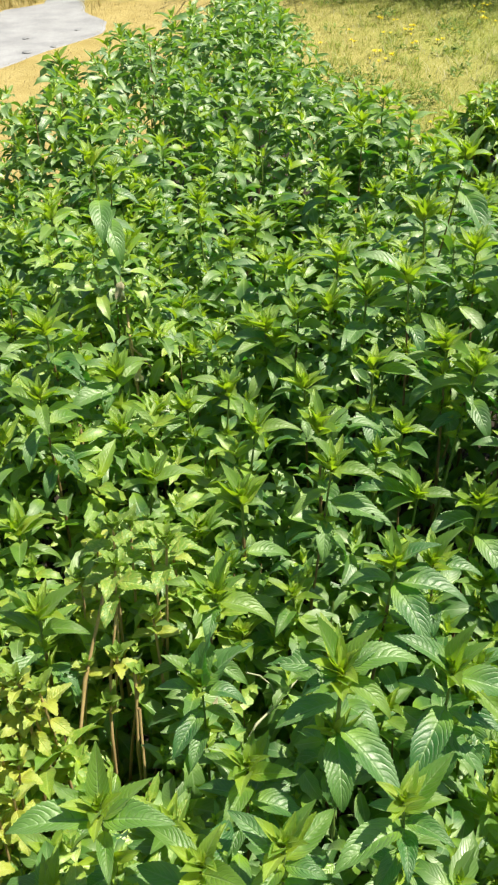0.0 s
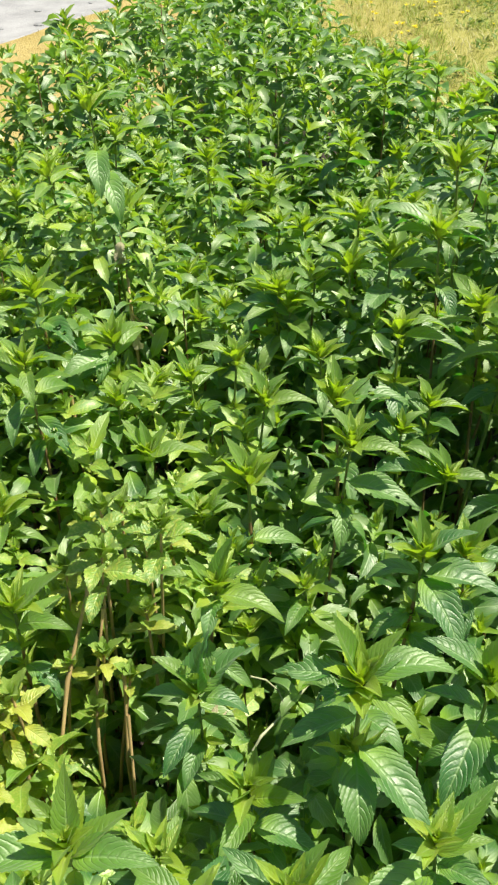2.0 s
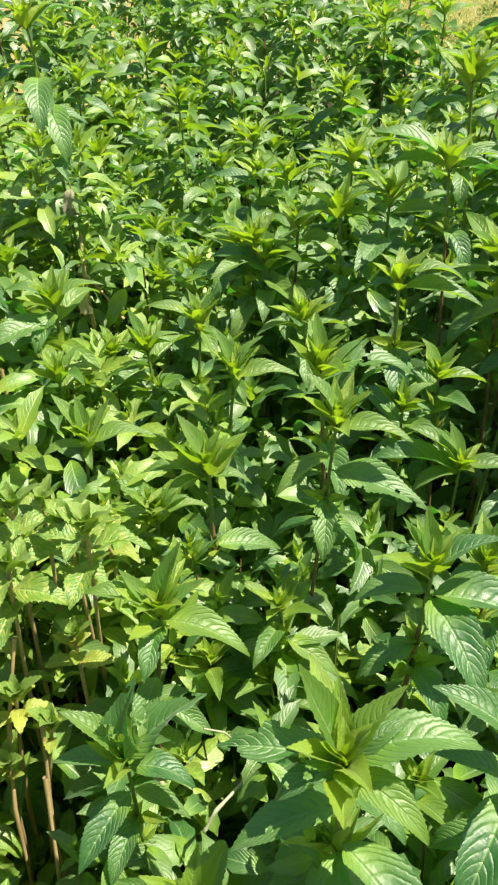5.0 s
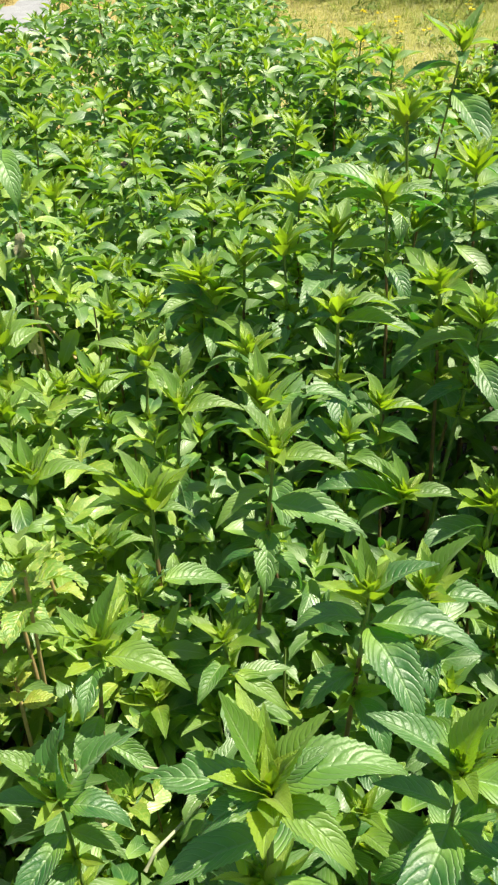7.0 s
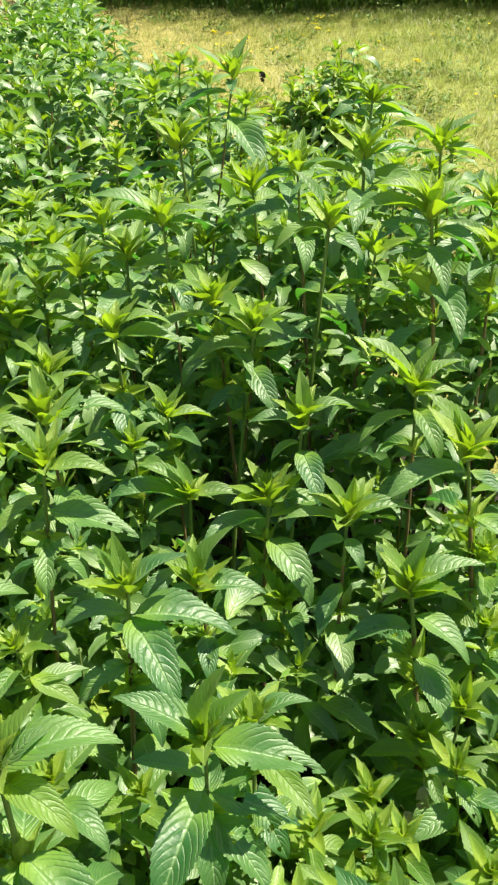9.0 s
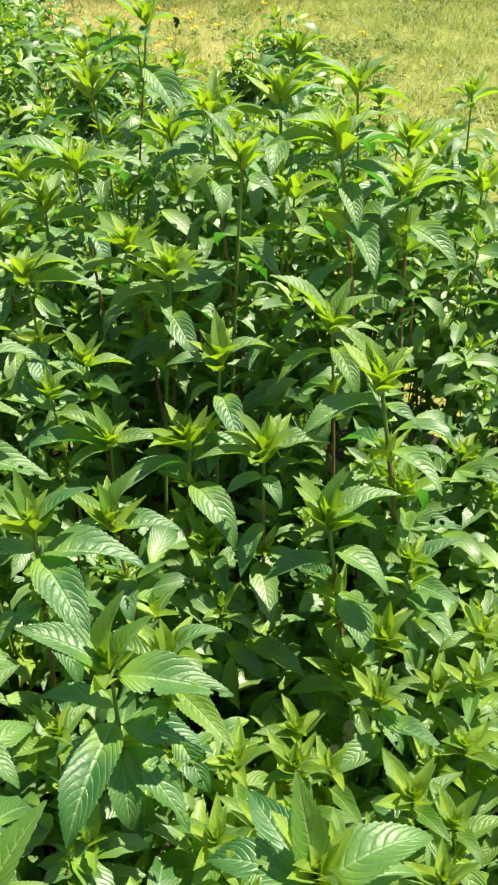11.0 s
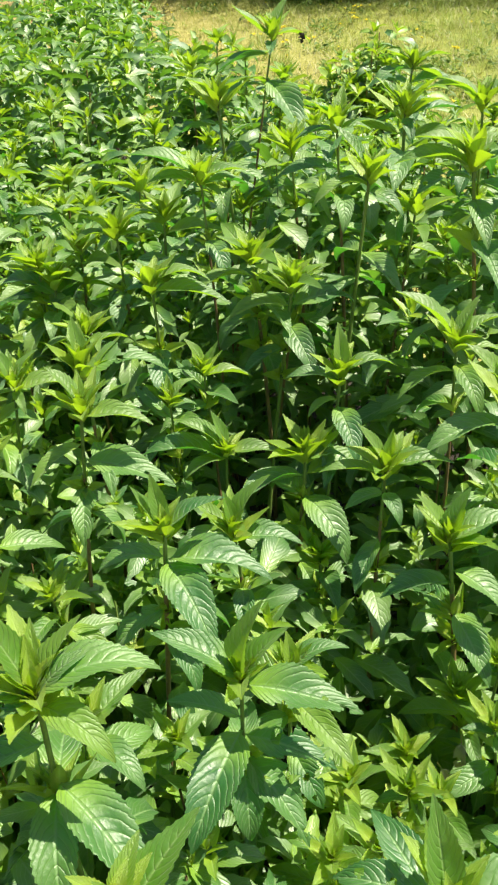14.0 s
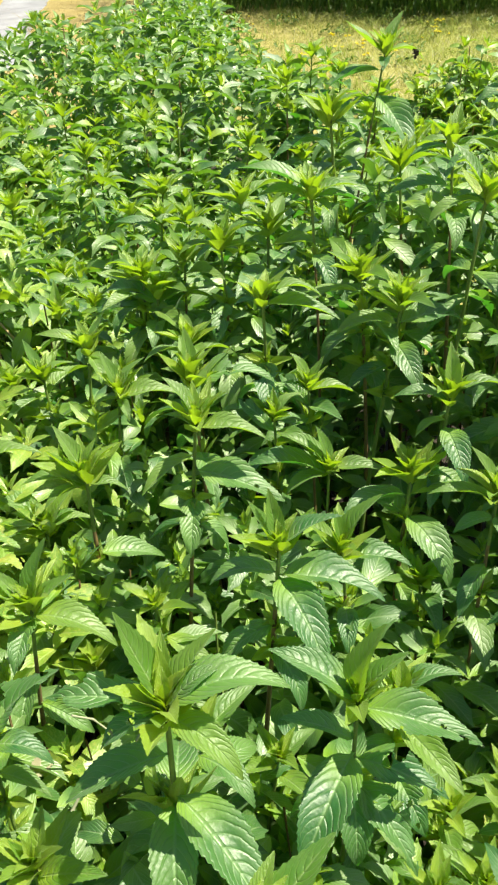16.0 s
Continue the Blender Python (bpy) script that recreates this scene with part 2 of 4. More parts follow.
def leaf_shape(rows=40, sides=4, arch=40.0, fold=0.35, width=0.19, teeth=0.060, wave=0.0, stalk=0.05, round_tip=0.0):
    """One leaf of length 1 along +y with its face up: vertices, quads, UVs. arch: degrees by which it bends down to the tip."""
    s = np.linspace(0, 1, rows + 1)
    bend = np.radians(arch) * (0.25 - s ** 1.3)
    step = 1.0 / rows
    y = np.concatenate([[0], np.cumsum(np.cos(bend[:-1]) * step)])
    z = np.concatenate([[0], np.cumsum(np.sin(bend[:-1]) * step)])
    blade = np.clip((s - stalk) / (1 - stalk), 0, 1)
    half = width * np.sin(np.pi * blade ** (0.72 + 0.2 * round_tip)) ** (0.85 - 0.2 * round_tip) * (1.08 - 0.25 * blade)
    half = np.maximum(half, 0.012 * (1 - s) + 0.003)
    verts, uvs = [], []
    for i in range(rows + 1):
        tooth = 1 + teeth * (0.6 if i % 2 else -0.6) if 1 < i < rows else 1.0
        for j in range(sides + 1):
            u = j / sides * 2 - 1
            edge = tooth if abs(u) == 1 else 1.0
            w = half[i] * u * edge
            lift = half[i] * (fold * abs(u) - 0.35 * fold * u * u) + wave * half[i] * abs(u) * math.sin(9.0 * s[i] + 2.0 * u)
            verts.append((w, y[i] + (0.4 * step if edge > 1 else 0.0) - math.sin(bend[i]) * lift, z[i] + math.cos(bend[i]) * lift))
            uvs.append((j / sides, s[i]))
    quads = [(i * (sides + 1) + j, i * (sides + 1) + j + 1, (i + 1) * (sides + 1) + j + 1, (i + 1) * (sides + 1) + j)
             for i in range(rows) for j in range(sides)]
    return np.array(verts), np.array(quads), np.array(uvs)


def gather(shapes, picks, places, mats, names, name):
    """One mesh of many copies: shapes[picks[k]] laid at the 4x4 places[k], with material mats[names[k]]."""
    verts, quads, uvs, index, base = [], [], [], [], 0
    picks, names = np.asarray(picks), np.asarray(names)
    places = np.asarray(places, np.float32)
    for p in range(len(shapes)):
        sel = np.where(picks == p)[0]
        if not len(sel):
            continue
        v, q, uv = shapes[p]
        m = places[sel]
        moved = np.einsum("nij,vj->nvi", m[:, :3, :3], v) + m[:, None, :3, 3]
        verts.append(moved.reshape(-1, 3))
        quads.append((q[None] + (np.arange(len(sel)) * len(v))[:, None, None]).reshape(-1, 4) + base)
        uvs.append(np.tile(uv, (len(sel), 1)))
        index.append(np.repeat(names[sel], len(q)))
        base += len(sel) * len(v)
    return arrays_mesh(name, np.concatenate(verts), np.concatenate(quads), np.concatenate(uvs), mats, np.concatenate(index))


def tube_shape(points, radii, sides=6):
    """A tube along points: vertices, quads and UVs."""
    verts, uvs = [], []
    for k, (p, r) in enumerate(zip(points, radii)):
        ahead = Vector(points[min(k + 1, len(points) - 1)]) - Vector(points[max(k - 1, 0)])
        q = ahead.to_track_quat("Z", "Y")
        for j in range(sides):
            a = 2 * math.pi * j / sides
            verts.append(tuple(Vector(p) + q @ Vector((r * math.cos(a), r * math.sin(a), 0))))
            uvs.append((j / sides, k / (len(points) - 1)))
    quads = [(k * sides + j, k * sides + (j + 1) % sides, (k + 1) * sides + (j + 1) % sides, (k + 1) * sides + j)
             for k in range(len(points) - 1) for j in range(sides)]
    return np.array(verts), np.array(quads), np.array(uvs)


def part(name, me, parent, m=None, label=""):
    ob = new(name, me)
    ob.parent = parent
    if m is not None:
        ob.matrix_basis = m
    return tagged(ob, label)


def leaf_pose(at, azimuth, rise, length, roll=0.0, yaw=0.0):
    """A leaf's pose: its stalk at a place, pointing to an azimuth (degrees from +x), rising by degrees."""
    return (Matrix.Translation(at) @ Matrix.Rotation(radians(azimuth - 90 + yaw), 4, "Z") @ Matrix.Rotation(radians(rise), 4, "X")
            @ Matrix.Rotation(radians(roll), 4, "Y") @ Matrix.Scale(length, 4))


dice = random.Random(7)
LEAF_FORMS = [leaf_shape(arch=a, fold=f, width=w, wave=v) for a, f, w, v in
              ((40, 0.85, 0.180, 0.10), (62, 0.68, 0.192, 0.16), (88, 0.55, 0.185, 0.12), (50, 1.05, 0.185, 0.18), (28, 0.75, 0.190, 0.16), (105, 0.62, 0.190, 0.16))]
YOUNG_FORMS = [leaf_shape(26, 4, a, f, w, 0.07, 0.14) for a, f, w in ((18, 0.95, 0.158), (42, 0.85, 0.172), (-10, 0.90, 0.150))]
PALE_FORMS = [leaf_shape(14, 4, a, 0.55, 0.25, 0.12, 0.2, 0.08, 0.4) for a in (30, 60)]
SIMPLE_FORMS = [leaf_shape(7, 2, a, f, w, 0.12) for a, f, w in ((35, 0.8, 0.18), (65, 0.65, 0.19), (95, 0.6, 0.18), (15, 1.0, 0.16))]


def chewed(form, seed, bites=6):
    """The same leaf with ragged bites eaten out of its edge and small holes in its blade."""
    v, q, uv = form
    r = random.Random(seed)
    middle = uv[q].mean(axis=1)
    keep = np.ones(len(q), bool)
    for _ in range(bites):
        u, along_, big = r.choice((r.uniform(0.0, 0.1), r.uniform(0.9, 1.0), r.uniform(0.2, 0.8))), r.uniform(0.3, 0.98), r.uniform(0.5, 1.2)
        keep &= ((middle[:, 0] - u) / (0.16 * big)) ** 2 + ((middle[:, 1] - along_) / (0.045 * big)) ** 2 > 1
    return v, q[keep], uv


def leaf_meshes(name, forms, mat):
    return [arrays_mesh(name, v, q, uv, (mat,)) for v, q, uv in forms]


green_leaves = leaf_meshes("mint_leaf", LEAF_FORMS, leaf_green)
BITTEN = [chewed(leaf_shape(40, 10, a, f, w, 0.06, 0.25), k + 3) for k, (a, f, w) in enumerate(((40, 0.80, 0.180), (66, 0.65, 0.190), (88, 0.55, 0.185), (30, 0.75, 0.185), (55, 0.95, 0.180)))]
chewed_leaves = leaf_meshes("chewed_leaf", BITTEN, leaf_green)
ragged_leaves = leaf_meshes("ragged_leaf", [chewed(leaf_shape(40, 10, a, f, w, 0.06, 0.4), k + 31, 13) for k, (a, f, w) in enumerate(((40, 0.80, 0.180), (66, 0.65, 0.190), (30, 0.75, 0.185)))], leaf_green)
fresh_leaves = leaf_meshes("young_leaf", YOUNG_FORMS, leaf_fresh)
upper_leaves = leaf_meshes("upper_leaf", YOUNG_FORMS, leaf_mid)
broad_fresh = leaf_meshes("fresh_leaf", [leaf_shape(arch=a, fold=f, width=w, wave=v) for a, f, w, v in
                                         ((40, 0.95, 0.155, 0.14), (62, 0.80, 0.165, 0.20), (88, 0.70, 0.160, 0.16), (50, 1.10, 0.160, 0.20), (28, 0.85, 0.165, 0.18), (105, 0.75, 0.165, 0.18))], leaf_mid)
pale_leaves = leaf_meshes("yellowed_leaf", PALE_FORMS, leaf_pale)
sickly_leaves = leaf_meshes("chlorotic_leaf", [leaf_shape(28, 4, a, 0.7, w, 0.10, 0.35, 0.05, 0.2) for a, w in ((45, 0.24), (75, 0.22))], leaf_sickly)


def tip_cluster(name, forms, mat, seed, count=8):
    """The tight tuft of small leaves at a shoot's tip, about 1 long: one mesh."""
    r = random.Random(seed)
    places = []
    for k in range(count):
        rise = 80 - 4.4 * k + r.uniform(-8, 8)
        places.append(leaf_pose((0, 0, -0.04 * k), 180 * k + 90 * (k // 2) + r.uniform(-18, 18), rise, 0.40 + 0.085 * k, r.uniform(-15, 15)))
    me = gather(forms, [r.randrange(len(forms)) for _ in places], [np.array(p) for p in places], (mat,), [0] * count, name)
    bm = bmesh.new()
    bm.from_mesh(me)
    bmesh.ops.pointmerge(bm, verts=[v for v in bm.verts if Vector((v.co.x, v.co.y, 0)).length < 0.013], merge_co=(0, 0, -0.12))
    bm.to_mesh(me)
    bm.free()
    return me


tufts = [tip_cluster("shoot_tip", YOUNG_FORMS, mass_tip, k, 10) for k in range(4)]
pale_tufts = [tip_cluster("shoot_tip", PALE_FORMS, mass_pale, k + 9, 6) for k in range(2)]

# below the tip (m), leaf length (m), rise (degrees)
NODES = ((0.004, 0.034, 64), (0.009, 0.054, 46), (0.017, 0.076, 27), (0.031, 0.086, 10), (0.054, 0.086, -10),
         (0.086, 0.076, -20), (0.125, 0.066, -26), (0.170, 0.058, -28), (0.220, 0.052, -30), (0.275, 0.048, -30))


def stem_line(root, tip, r, steps=9):
    """Points from the root to the tip, with a slight bow."""
    root, tip = Vector(root), Vector(tip)
    bow = Vector((r.uniform(-0.02, 0.02), r.uniform(-0.02, 0.02), 0))
    return [root.lerp(tip, k / steps) + bow * math.sin(math.pi * k / steps) for k in range(steps + 1)]


def along(line, below):
    """The place that lies so far below the upper end of the line."""
    k = len(line) - 1
    while k > 0:
        step = (line[k] - line[k - 1]).length
        if below <= step:
            return line[k].lerp(line[k - 1], below / step)
        below -= step
        k -= 1
    return line[0]


def mint_shoot(x, y, z, turn=None, size=1.0, pairs=7, pale=0.0, label="", lean=None, leaves=(), young=False):
    """One upright shoot: stem, pairs of leaves set crosswise, and a tuft at the tip. (x, y, z): the tip; turn: azimuth of its large pair.
    leaves: (azimuth, rise, length, below the tip, and 1 where it is eaten ragged) of upper leaves that stand out."""
    r = random.Random(int(x * 7919 + y * 104729 + z * 1299) % 100003)
    turn = r.uniform(0, 180) if turn is None else turn
    lean = lean or (r.uniform(-0.05, 0.05), r.uniform(-0.03, 0.06))
    thing = new("mint_shoot")
    thing.location = (x - lean[0], y - lean[1], 0.0)
    thing.empty_display_size = 0.03
    line = stem_line((0, 0, -0.01), (lean[0], lean[1], z), r)
    n = len(line)
    v, q, uv = tube_shape(line, [0.0031 * size * (1.25 - 0.70 * k / (n - 1)) for k in range(n)], 6)
    ring = np.arange(len(q)) // 6
    part("stem", arrays_mesh("stem", v, q, uv, (stem_dry if pale else stem_red, stem_green), (ring >= (9 if pale else 3 if r.random() < 0.45 else 8)).astype(int)), thing)
    part("shoot_tip", (pale_tufts if pale else tufts)[r.randrange(2 if pale else 4)], thing,
         leaf_pose(line[-1], turn, 0, 0.050 * size * r.uniform(0.85, 1.15)))
    for azimuth, rise, length, below, *ragged in leaves:
        k = r.randrange(4)
        if ragged:
            me, bend = ragged_leaves[k % 3], (40, 66, 30)[k % 3]
        elif rise > 30:
            me, bend = (fresh_leaves if length < 0.046 else upper_leaves)[k % 3], (18, 42, -10)[k % 3]
        else:
            me, bend = (broad_fresh if r.random() < (0.85 if below < 0.015 else 0.4 if below < 0.04 else 0.1) * (0.45 if y < 0.8 else 1.0) * (length < 0.085) else green_leaves)[k], (40, 62, 88, 50)[k]
            if below > 0.008 and r.random() < 0.18:
                me, bend = chewed_leaves[k], (40, 66, 88, 30)[k]
        part("leaf", me, thing, leaf_pose(along(line, below), azimuth, rise + 0.18 * bend, length * 1.04, r.uniform(-10, 10)))
    for k, (below, length, rise) in enumerate(NODES[:pairs]):
        if leaves and 1 < k < (5 if len(leaves) > 4 else 3):
            continue
        below = below * (0.75 + 0.25 * size) * r.uniform(0.92, 1.08)
        if below > z - 0.06:
            break
        at = along(line, below)
        for side in (0, 180):
            if k > 4 and r.random() < 0.15:
                continue
            if pale:
                me = r.choice(sickly_leaves if z > 0.56 else pale_leaves)
            elif young and k > 1:
                me = r.choice(broad_fresh)
            elif k < 2:
                me = r.choice(fresh_leaves)
            elif k == 2 or (k == 3 and r.random() < 0.75) or (k == 4 and r.random() < 0.35):
                me = r.choice(fresh_leaves[:2] if k == 2 and r.random() < 0.4 else broad_fresh[:5])
            else:
                me = r.choice(chewed_leaves if r.random() < 0.28 else green_leaves[:5] if k < 5 else green_leaves)
            grow = length * size * 0.92 * r.uniform(0.85, 1.12) * (pale if pale else 1.0)
            part("leaf", me, thing, leaf_pose(at, turn + 90 * k + side + r.uniform(-14, 14), rise + r.uniform(-13, 13), grow, r.uniform(-18, 18)))
        if k >= 4 and r.random() < 0.7:
            part("side_shoot", (pale_tufts if pale else tufts)[r.randrange(2 if pale else 4)], thing,
                 leaf_pose(at, turn + 90 * k, 0, 0.03 * size * r.uniform(0.7, 1.3)) @ Matrix.Rotation(radians(-35), 4, "X"))
    kind_words = ("yellow-green weak shoot with small mottled leaves in the bed" if pale
                  else "low fresh lime-green mint shoot where the bed thins out" if young
                  else "tall green mint shoot rising above its neighbours in the bed" if z > 0.72
                  else "short green mint shoot between taller ones in the bed" if z < 0.48
                  else "broad-leaved green mint shoot with large drooping leaves in the bed" if size > 1.1
                  else "leafy green mint shoot standing in the dense bed")
    tagged(thing, label or kind_words,
           "mint plant", "mint shoots in the bed")
    SHOOTS.append((x, y, z))
    return thing


SHOOTS = []

# ---- ground ----
def sheet(name, corners, mat, z, cells=1, rough=0.0, seed=3):
    """A four-cornered sheet, divided, with uneven heights."""
    a, b, c, d = [Vector((*p, z)) for p in corners]
    verts, quads = [], []
    for i in range(cells + 1):
        for j in range(cells + 1):
            p = a.lerp(b, i / cells).lerp(d.lerp(c, i / cells), j / cells)
            p.z += rough * noise.noise(p * 2.3 + Vector((seed, 0, 0)))
            verts.append(tuple(p))
    w = cells + 1
    quads = [(i * w + j, (i + 1) * w + j, (i + 1) * w + j + 1, i * w + j + 1) for i in range(cells) for j in range(cells)]
    return new(name, arrays_mesh(name, verts, quads, None, (mat,)))


tagged(sheet("ground", ((-400, -400), (400, -400), (400, 400), (-400, 400)), turf_mat, 0.0), "dry yellow-green turf around the bed", "ground", kind="structure")


def outline_slab(name, points, mat, z0, z1, wobble, seed):
    """A low slab with a ragged edge through the points, laid on the ground."""
    bm = bmesh.new()
    pts = [Vector((*p, 0)) for p in points]
    ring = []
    for k, p in enumerate(pts):
        nxt = pts[(k + 1) % len(pts)]
        n = max(2, int((nxt - p).length / 0.12))
        for i in range(n):
            w = p.lerp(nxt, i / n)
            off = noise.noise_vector(w * 1.7 + Vector((seed, 0, 0))) * wobble + noise.noise_vector(w * 6.0) * wobble * 0.35
            ring.append(Vector((w.x + off.x, w.y + off.y, z1)))
    top = [bm.verts.new(p) for p in ring]
    mid = sum(ring, Vector()) / len(ring)
    low = [bm.verts.new((*(p + (p - mid).normalized() * 0.10).xy, z0)) for p in ring]
    bm.faces.new(top)
    for k in range(len(ring)):
        bm.faces.new((top[k - 1], low[k - 1], low[k], top[k]))
    bmesh.ops.recalc_face_normals(bm, faces=bm.faces)
    bmesh.ops.triangulate(bm, faces=[f for f in bm.faces if len(f.verts) > 4])
    me = bpy.data.meshes.new(name)
    bm.to_mesh(me)
    bm.free()
    me.materials.append(mat)
    return new(name, me)


BED = ((-0.82, 0.14), (1.12, 0.14), (1.20, 0.9), (1.04, 1.45), (0.82, 1.75), (0.60, 2.05), (0.53, 2.50), (0.49, 2.78), (0.38, 3.20), (0.26, 3.8), (0.12, 4.4), (0.06, 5.6), (-0.12, 5.6), (-0.20, 4.6), (-0.38, 3.8), (-0.57, 3.35), (-0.70, 2.90), (-0.82, 2.4), (-0.90, 1.9), (-0.90, 0.9))
tagged(outline_slab("bed_soil", BED, soil_mat, -0.02, 0.012, 0.05, 1.0), "dark bare soil of the planted bed", "soil", kind="structure")
PATH_EDGE = ((-9, 5.0), (-1.75, 5.5), (-1.32, 6.2), (-1.12, 6.6), (-1.15, 7.0), (-1.38, 7.35), (-1.45, 7.85), (-1.55, 9.0), (-2.0, 14.0),
             (-2.6, 14.0), (-2.0, 9.0), (-1.8, 8.05), (-1.78, 7.7), (-2.0, 7.45), (-2.1, 7.0), (-2.6, 6.85), (-9, 6.7))
tagged(outline_slab("path", PATH_EDGE, path_mat, -0.02, 0.004, 0.06, 4.0),
       "pale gravel path beside the dry grass", "path", kind="structure")


def within(outline, x, y):
    inside = False
    for k in range(len(outline)):
        (x1, y1), (x2, y2) = outline[k - 1], outline[k]
        if (y1 > y) != (y2 > y) and x < (x2 - x1) * (y - y1) / (y2 - y1) + x1:
            inside = not inside
    return inside


def in_bed(x, y, margin=0.0):
    inside, n = within(BED, x, y), len(BED)
    if inside and margin:
        for k in range(n):
            a, b, p = Vector(BED[k - 1]), Vector(BED[k]), Vector((x, y))
            t = max(0, min(1, (p - a).dot(b - a) / (b - a).length_squared))
            if (a.lerp(b, t) - p).length < margin:
                return False
    return inside


# ---- mint shoots that stand out ----
mint_shoot(-0.122, 0.421, 0.644, 179, 0.85, leaves=((-171, 1, 0.085, 0.022), (-9, 10, 0.071, 0.022), (92, 61, 0.068, 0.01), (-77, -5, 0.050, 0.036), (26, 32, 0.060, 0.022), (162, 38, 0.052, 0.022)))
mint_shoot(-0.043, 0.614, 0.563, 176, 0.80, leaves=((163, 39, 0.060, 0.004), (58, 72, 0.074, 0.004, 1), (20, 37, 0.079, 0.004, 1), (-180, 3, 0.054, 0.012), (-122, -21, 0.066, 0.043), (-11, -13, 0.056, 0.012), (-19, -16, 0.048, 0.043), (67, 74, 0.039, 0.004)))
mint_shoot(-0.033, 0.749, 0.563, 162, 1.05, leaves=((157, 47, 0.050, 0.004), (47, 65, 0.067, 0.004), (-16, -15, 0.083, 0.012), (174, 13, 0.068, 0.004), (-98, -20, 0.057, 0.012), (19, 32, 0.048, 0.004)))
mint_shoot(0.106, 0.552, 0.669, 11, 1.17, leaves=((145, 63, 0.071, 0.004), (28, 52, 0.060, 0.004), (17, 29, 0.045, 0.004), (178, 6, 0.074, 0.004, 1), (3, 6, 0.084, 0.004), (-37, -21, 0.065, 0.012), (-49, -22, 0.102, 0.088), (-161, -12, 0.071, 0.048), (-159, -13, 0.048, 0.012)))
mint_shoot(0.237, 0.613, 0.590, 169, 0.96, leaves=((160, 25, 0.075, 0.004), (34, 71, 0.070, 0.004), (11, 47, 0.055, 0.004), (-18, -9, 0.090, 0.010), (-121, -24, 0.097, 0.060), (-22, -14, 0.076, 0.067, 1), (-52, -32, 0.085, 0.090, 1), (166, 11, 0.059, 0.048)))
mint_shoot(-0.248, 0.713, 0.571, 64, 1.04, leaves=((21, 36, 0.069, 0.01), (159, 49, 0.056, 0.022), (159, 57, 0.048, 0.01), (164, 5, 0.064, 0.036)))
mint_shoot(0.153, 0.432, 0.640, 145, 0.80, leaves=((36, 36, 0.071, 0.022), (-35, 7, 0.051, 0.036), (6, 15, 0.046, 0.022), (-148, -1, 0.081, 0.048), (-92, -2, 0.051, 0.048), (173, 4, 0.035, 0.022)))
mint_shoot(0.045, 0.400, 0.620, 138, 0.91, leaves=((149, 20, 0.064, 0.022), (42, 47, 0.055, 0.01), (-18, -5, 0.045, 0.036)))
mint_shoot(-0.029, 0.393, 0.600, 151, 0.94)
mint_shoot(0.010, 0.519, 0.554, 155, 0.87)
mint_shoot(0.056, 0.791, 0.419, None, 0.82)
mint_shoot(0.052, 1.271, 0.624, 38, 1.18, leaves=((32, 9, 0.080, 0.022), (159, 1, 0.090, 0.022), (-94, -10, 0.069, 0.048), (127, 73, 0.052, 0.01)))
mint_shoot(0.187, 1.056, 0.708, 173, 0.99, leaves=((173, 0, 0.032, 0.012), (146, 44, 0.034, 0.004), (-14, -8, 0.084, 0.012), (-6, 2, 0.068, 0.004), (19, 45, 0.045, 0.004)))
mint_shoot(0.108, 0.989, 0.651, 16, 1.18, leaves=((108, 68, 0.054, 0.004), (160, 22, 0.038, 0.012), (21, 50, 0.040, 0.004), (-7, 1, 0.095, 0.012), (2, 17, 0.044, 0.012)))
mint_shoot(0.017, 1.069, 0.590, 13, 0.92, leaves=((138, 58, 0.051, 0.004), (29, 44, 0.050, 0.004), (2, -1, 0.072, 0.012), (-167, -10, 0.033, 0.012), (-67, -27, 0.038, 0.012)))
mint_shoot(-0.002, 0.907, 0.587, 106, 1.18, leaves=((146, 55, 0.061, 0.004), (47, 62, 0.043, 0.004), (-179, 3, 0.066, 0.012), (-154, -17, 0.050, 0.012), (-5, -9, 0.043, 0.012)))
mint_shoot(0.117, 0.870, 0.674, 171, 0.91, leaves=((147, 47, 0.051, 0.004), (13, 40, 0.039, 0.004), (-12, -5, 0.067, 0.012), (-20, -13, 0.090, 0.056), (-150, -24, 0.062, 0.039), (162, 19, 0.033, 0.012)))
mint_shoot(0.253, 0.958, 0.548, 29, 0.87, leaves=((157, 28, 0.067, 0.004), (171, 2, 0.093, 0.012), (130, 64, 0.049, 0.004), (-9, -2, 0.064, 0.004), (-163, -19, 0.057, 0.012)))
mint_shoot(-0.334, 1.248, 0.664, 128, 1.18)
mint_shoot(-0.216, 1.211, 0.599, 140, 1.18, leaves=((175, 11, 0.065, 0.004), (12, 14, 0.067, 0.004), (84, 66, 0.045, 0.004), (-105, -28, 0.068, 0.018)))
mint_shoot(-0.134, 0.973, 0.570, 26, 0.99, leaves=((152, 48, 0.058, 0.004), (35, 52, 0.050, 0.004), (6, 5, 0.074, 0.012), (121, 67, 0.049, 0.004), (-168, -9, 0.048, 0.012), (-75, -25, 0.032, 0.012)))
mint_shoot(0.303, 1.123, 0.705, 107, 1.05)
mint_shoot(0.236, 1.045, 0.603, 27, 0.80, leaves=((144, 54, 0.043, 0.004), (-2, -5, 0.056, 0.012), (36, 52, 0.037, 0.004), (171, 18, 0.032, 0.012)))
mint_shoot(0.195, 1.003, 0.590, None, 0.82, leaves=((158, 40, 0.032, 0.012), (19, 29, 0.043, 0.004), (93, 69, 0.032, 0.004), (2, -1, 0.032, 0.012)))
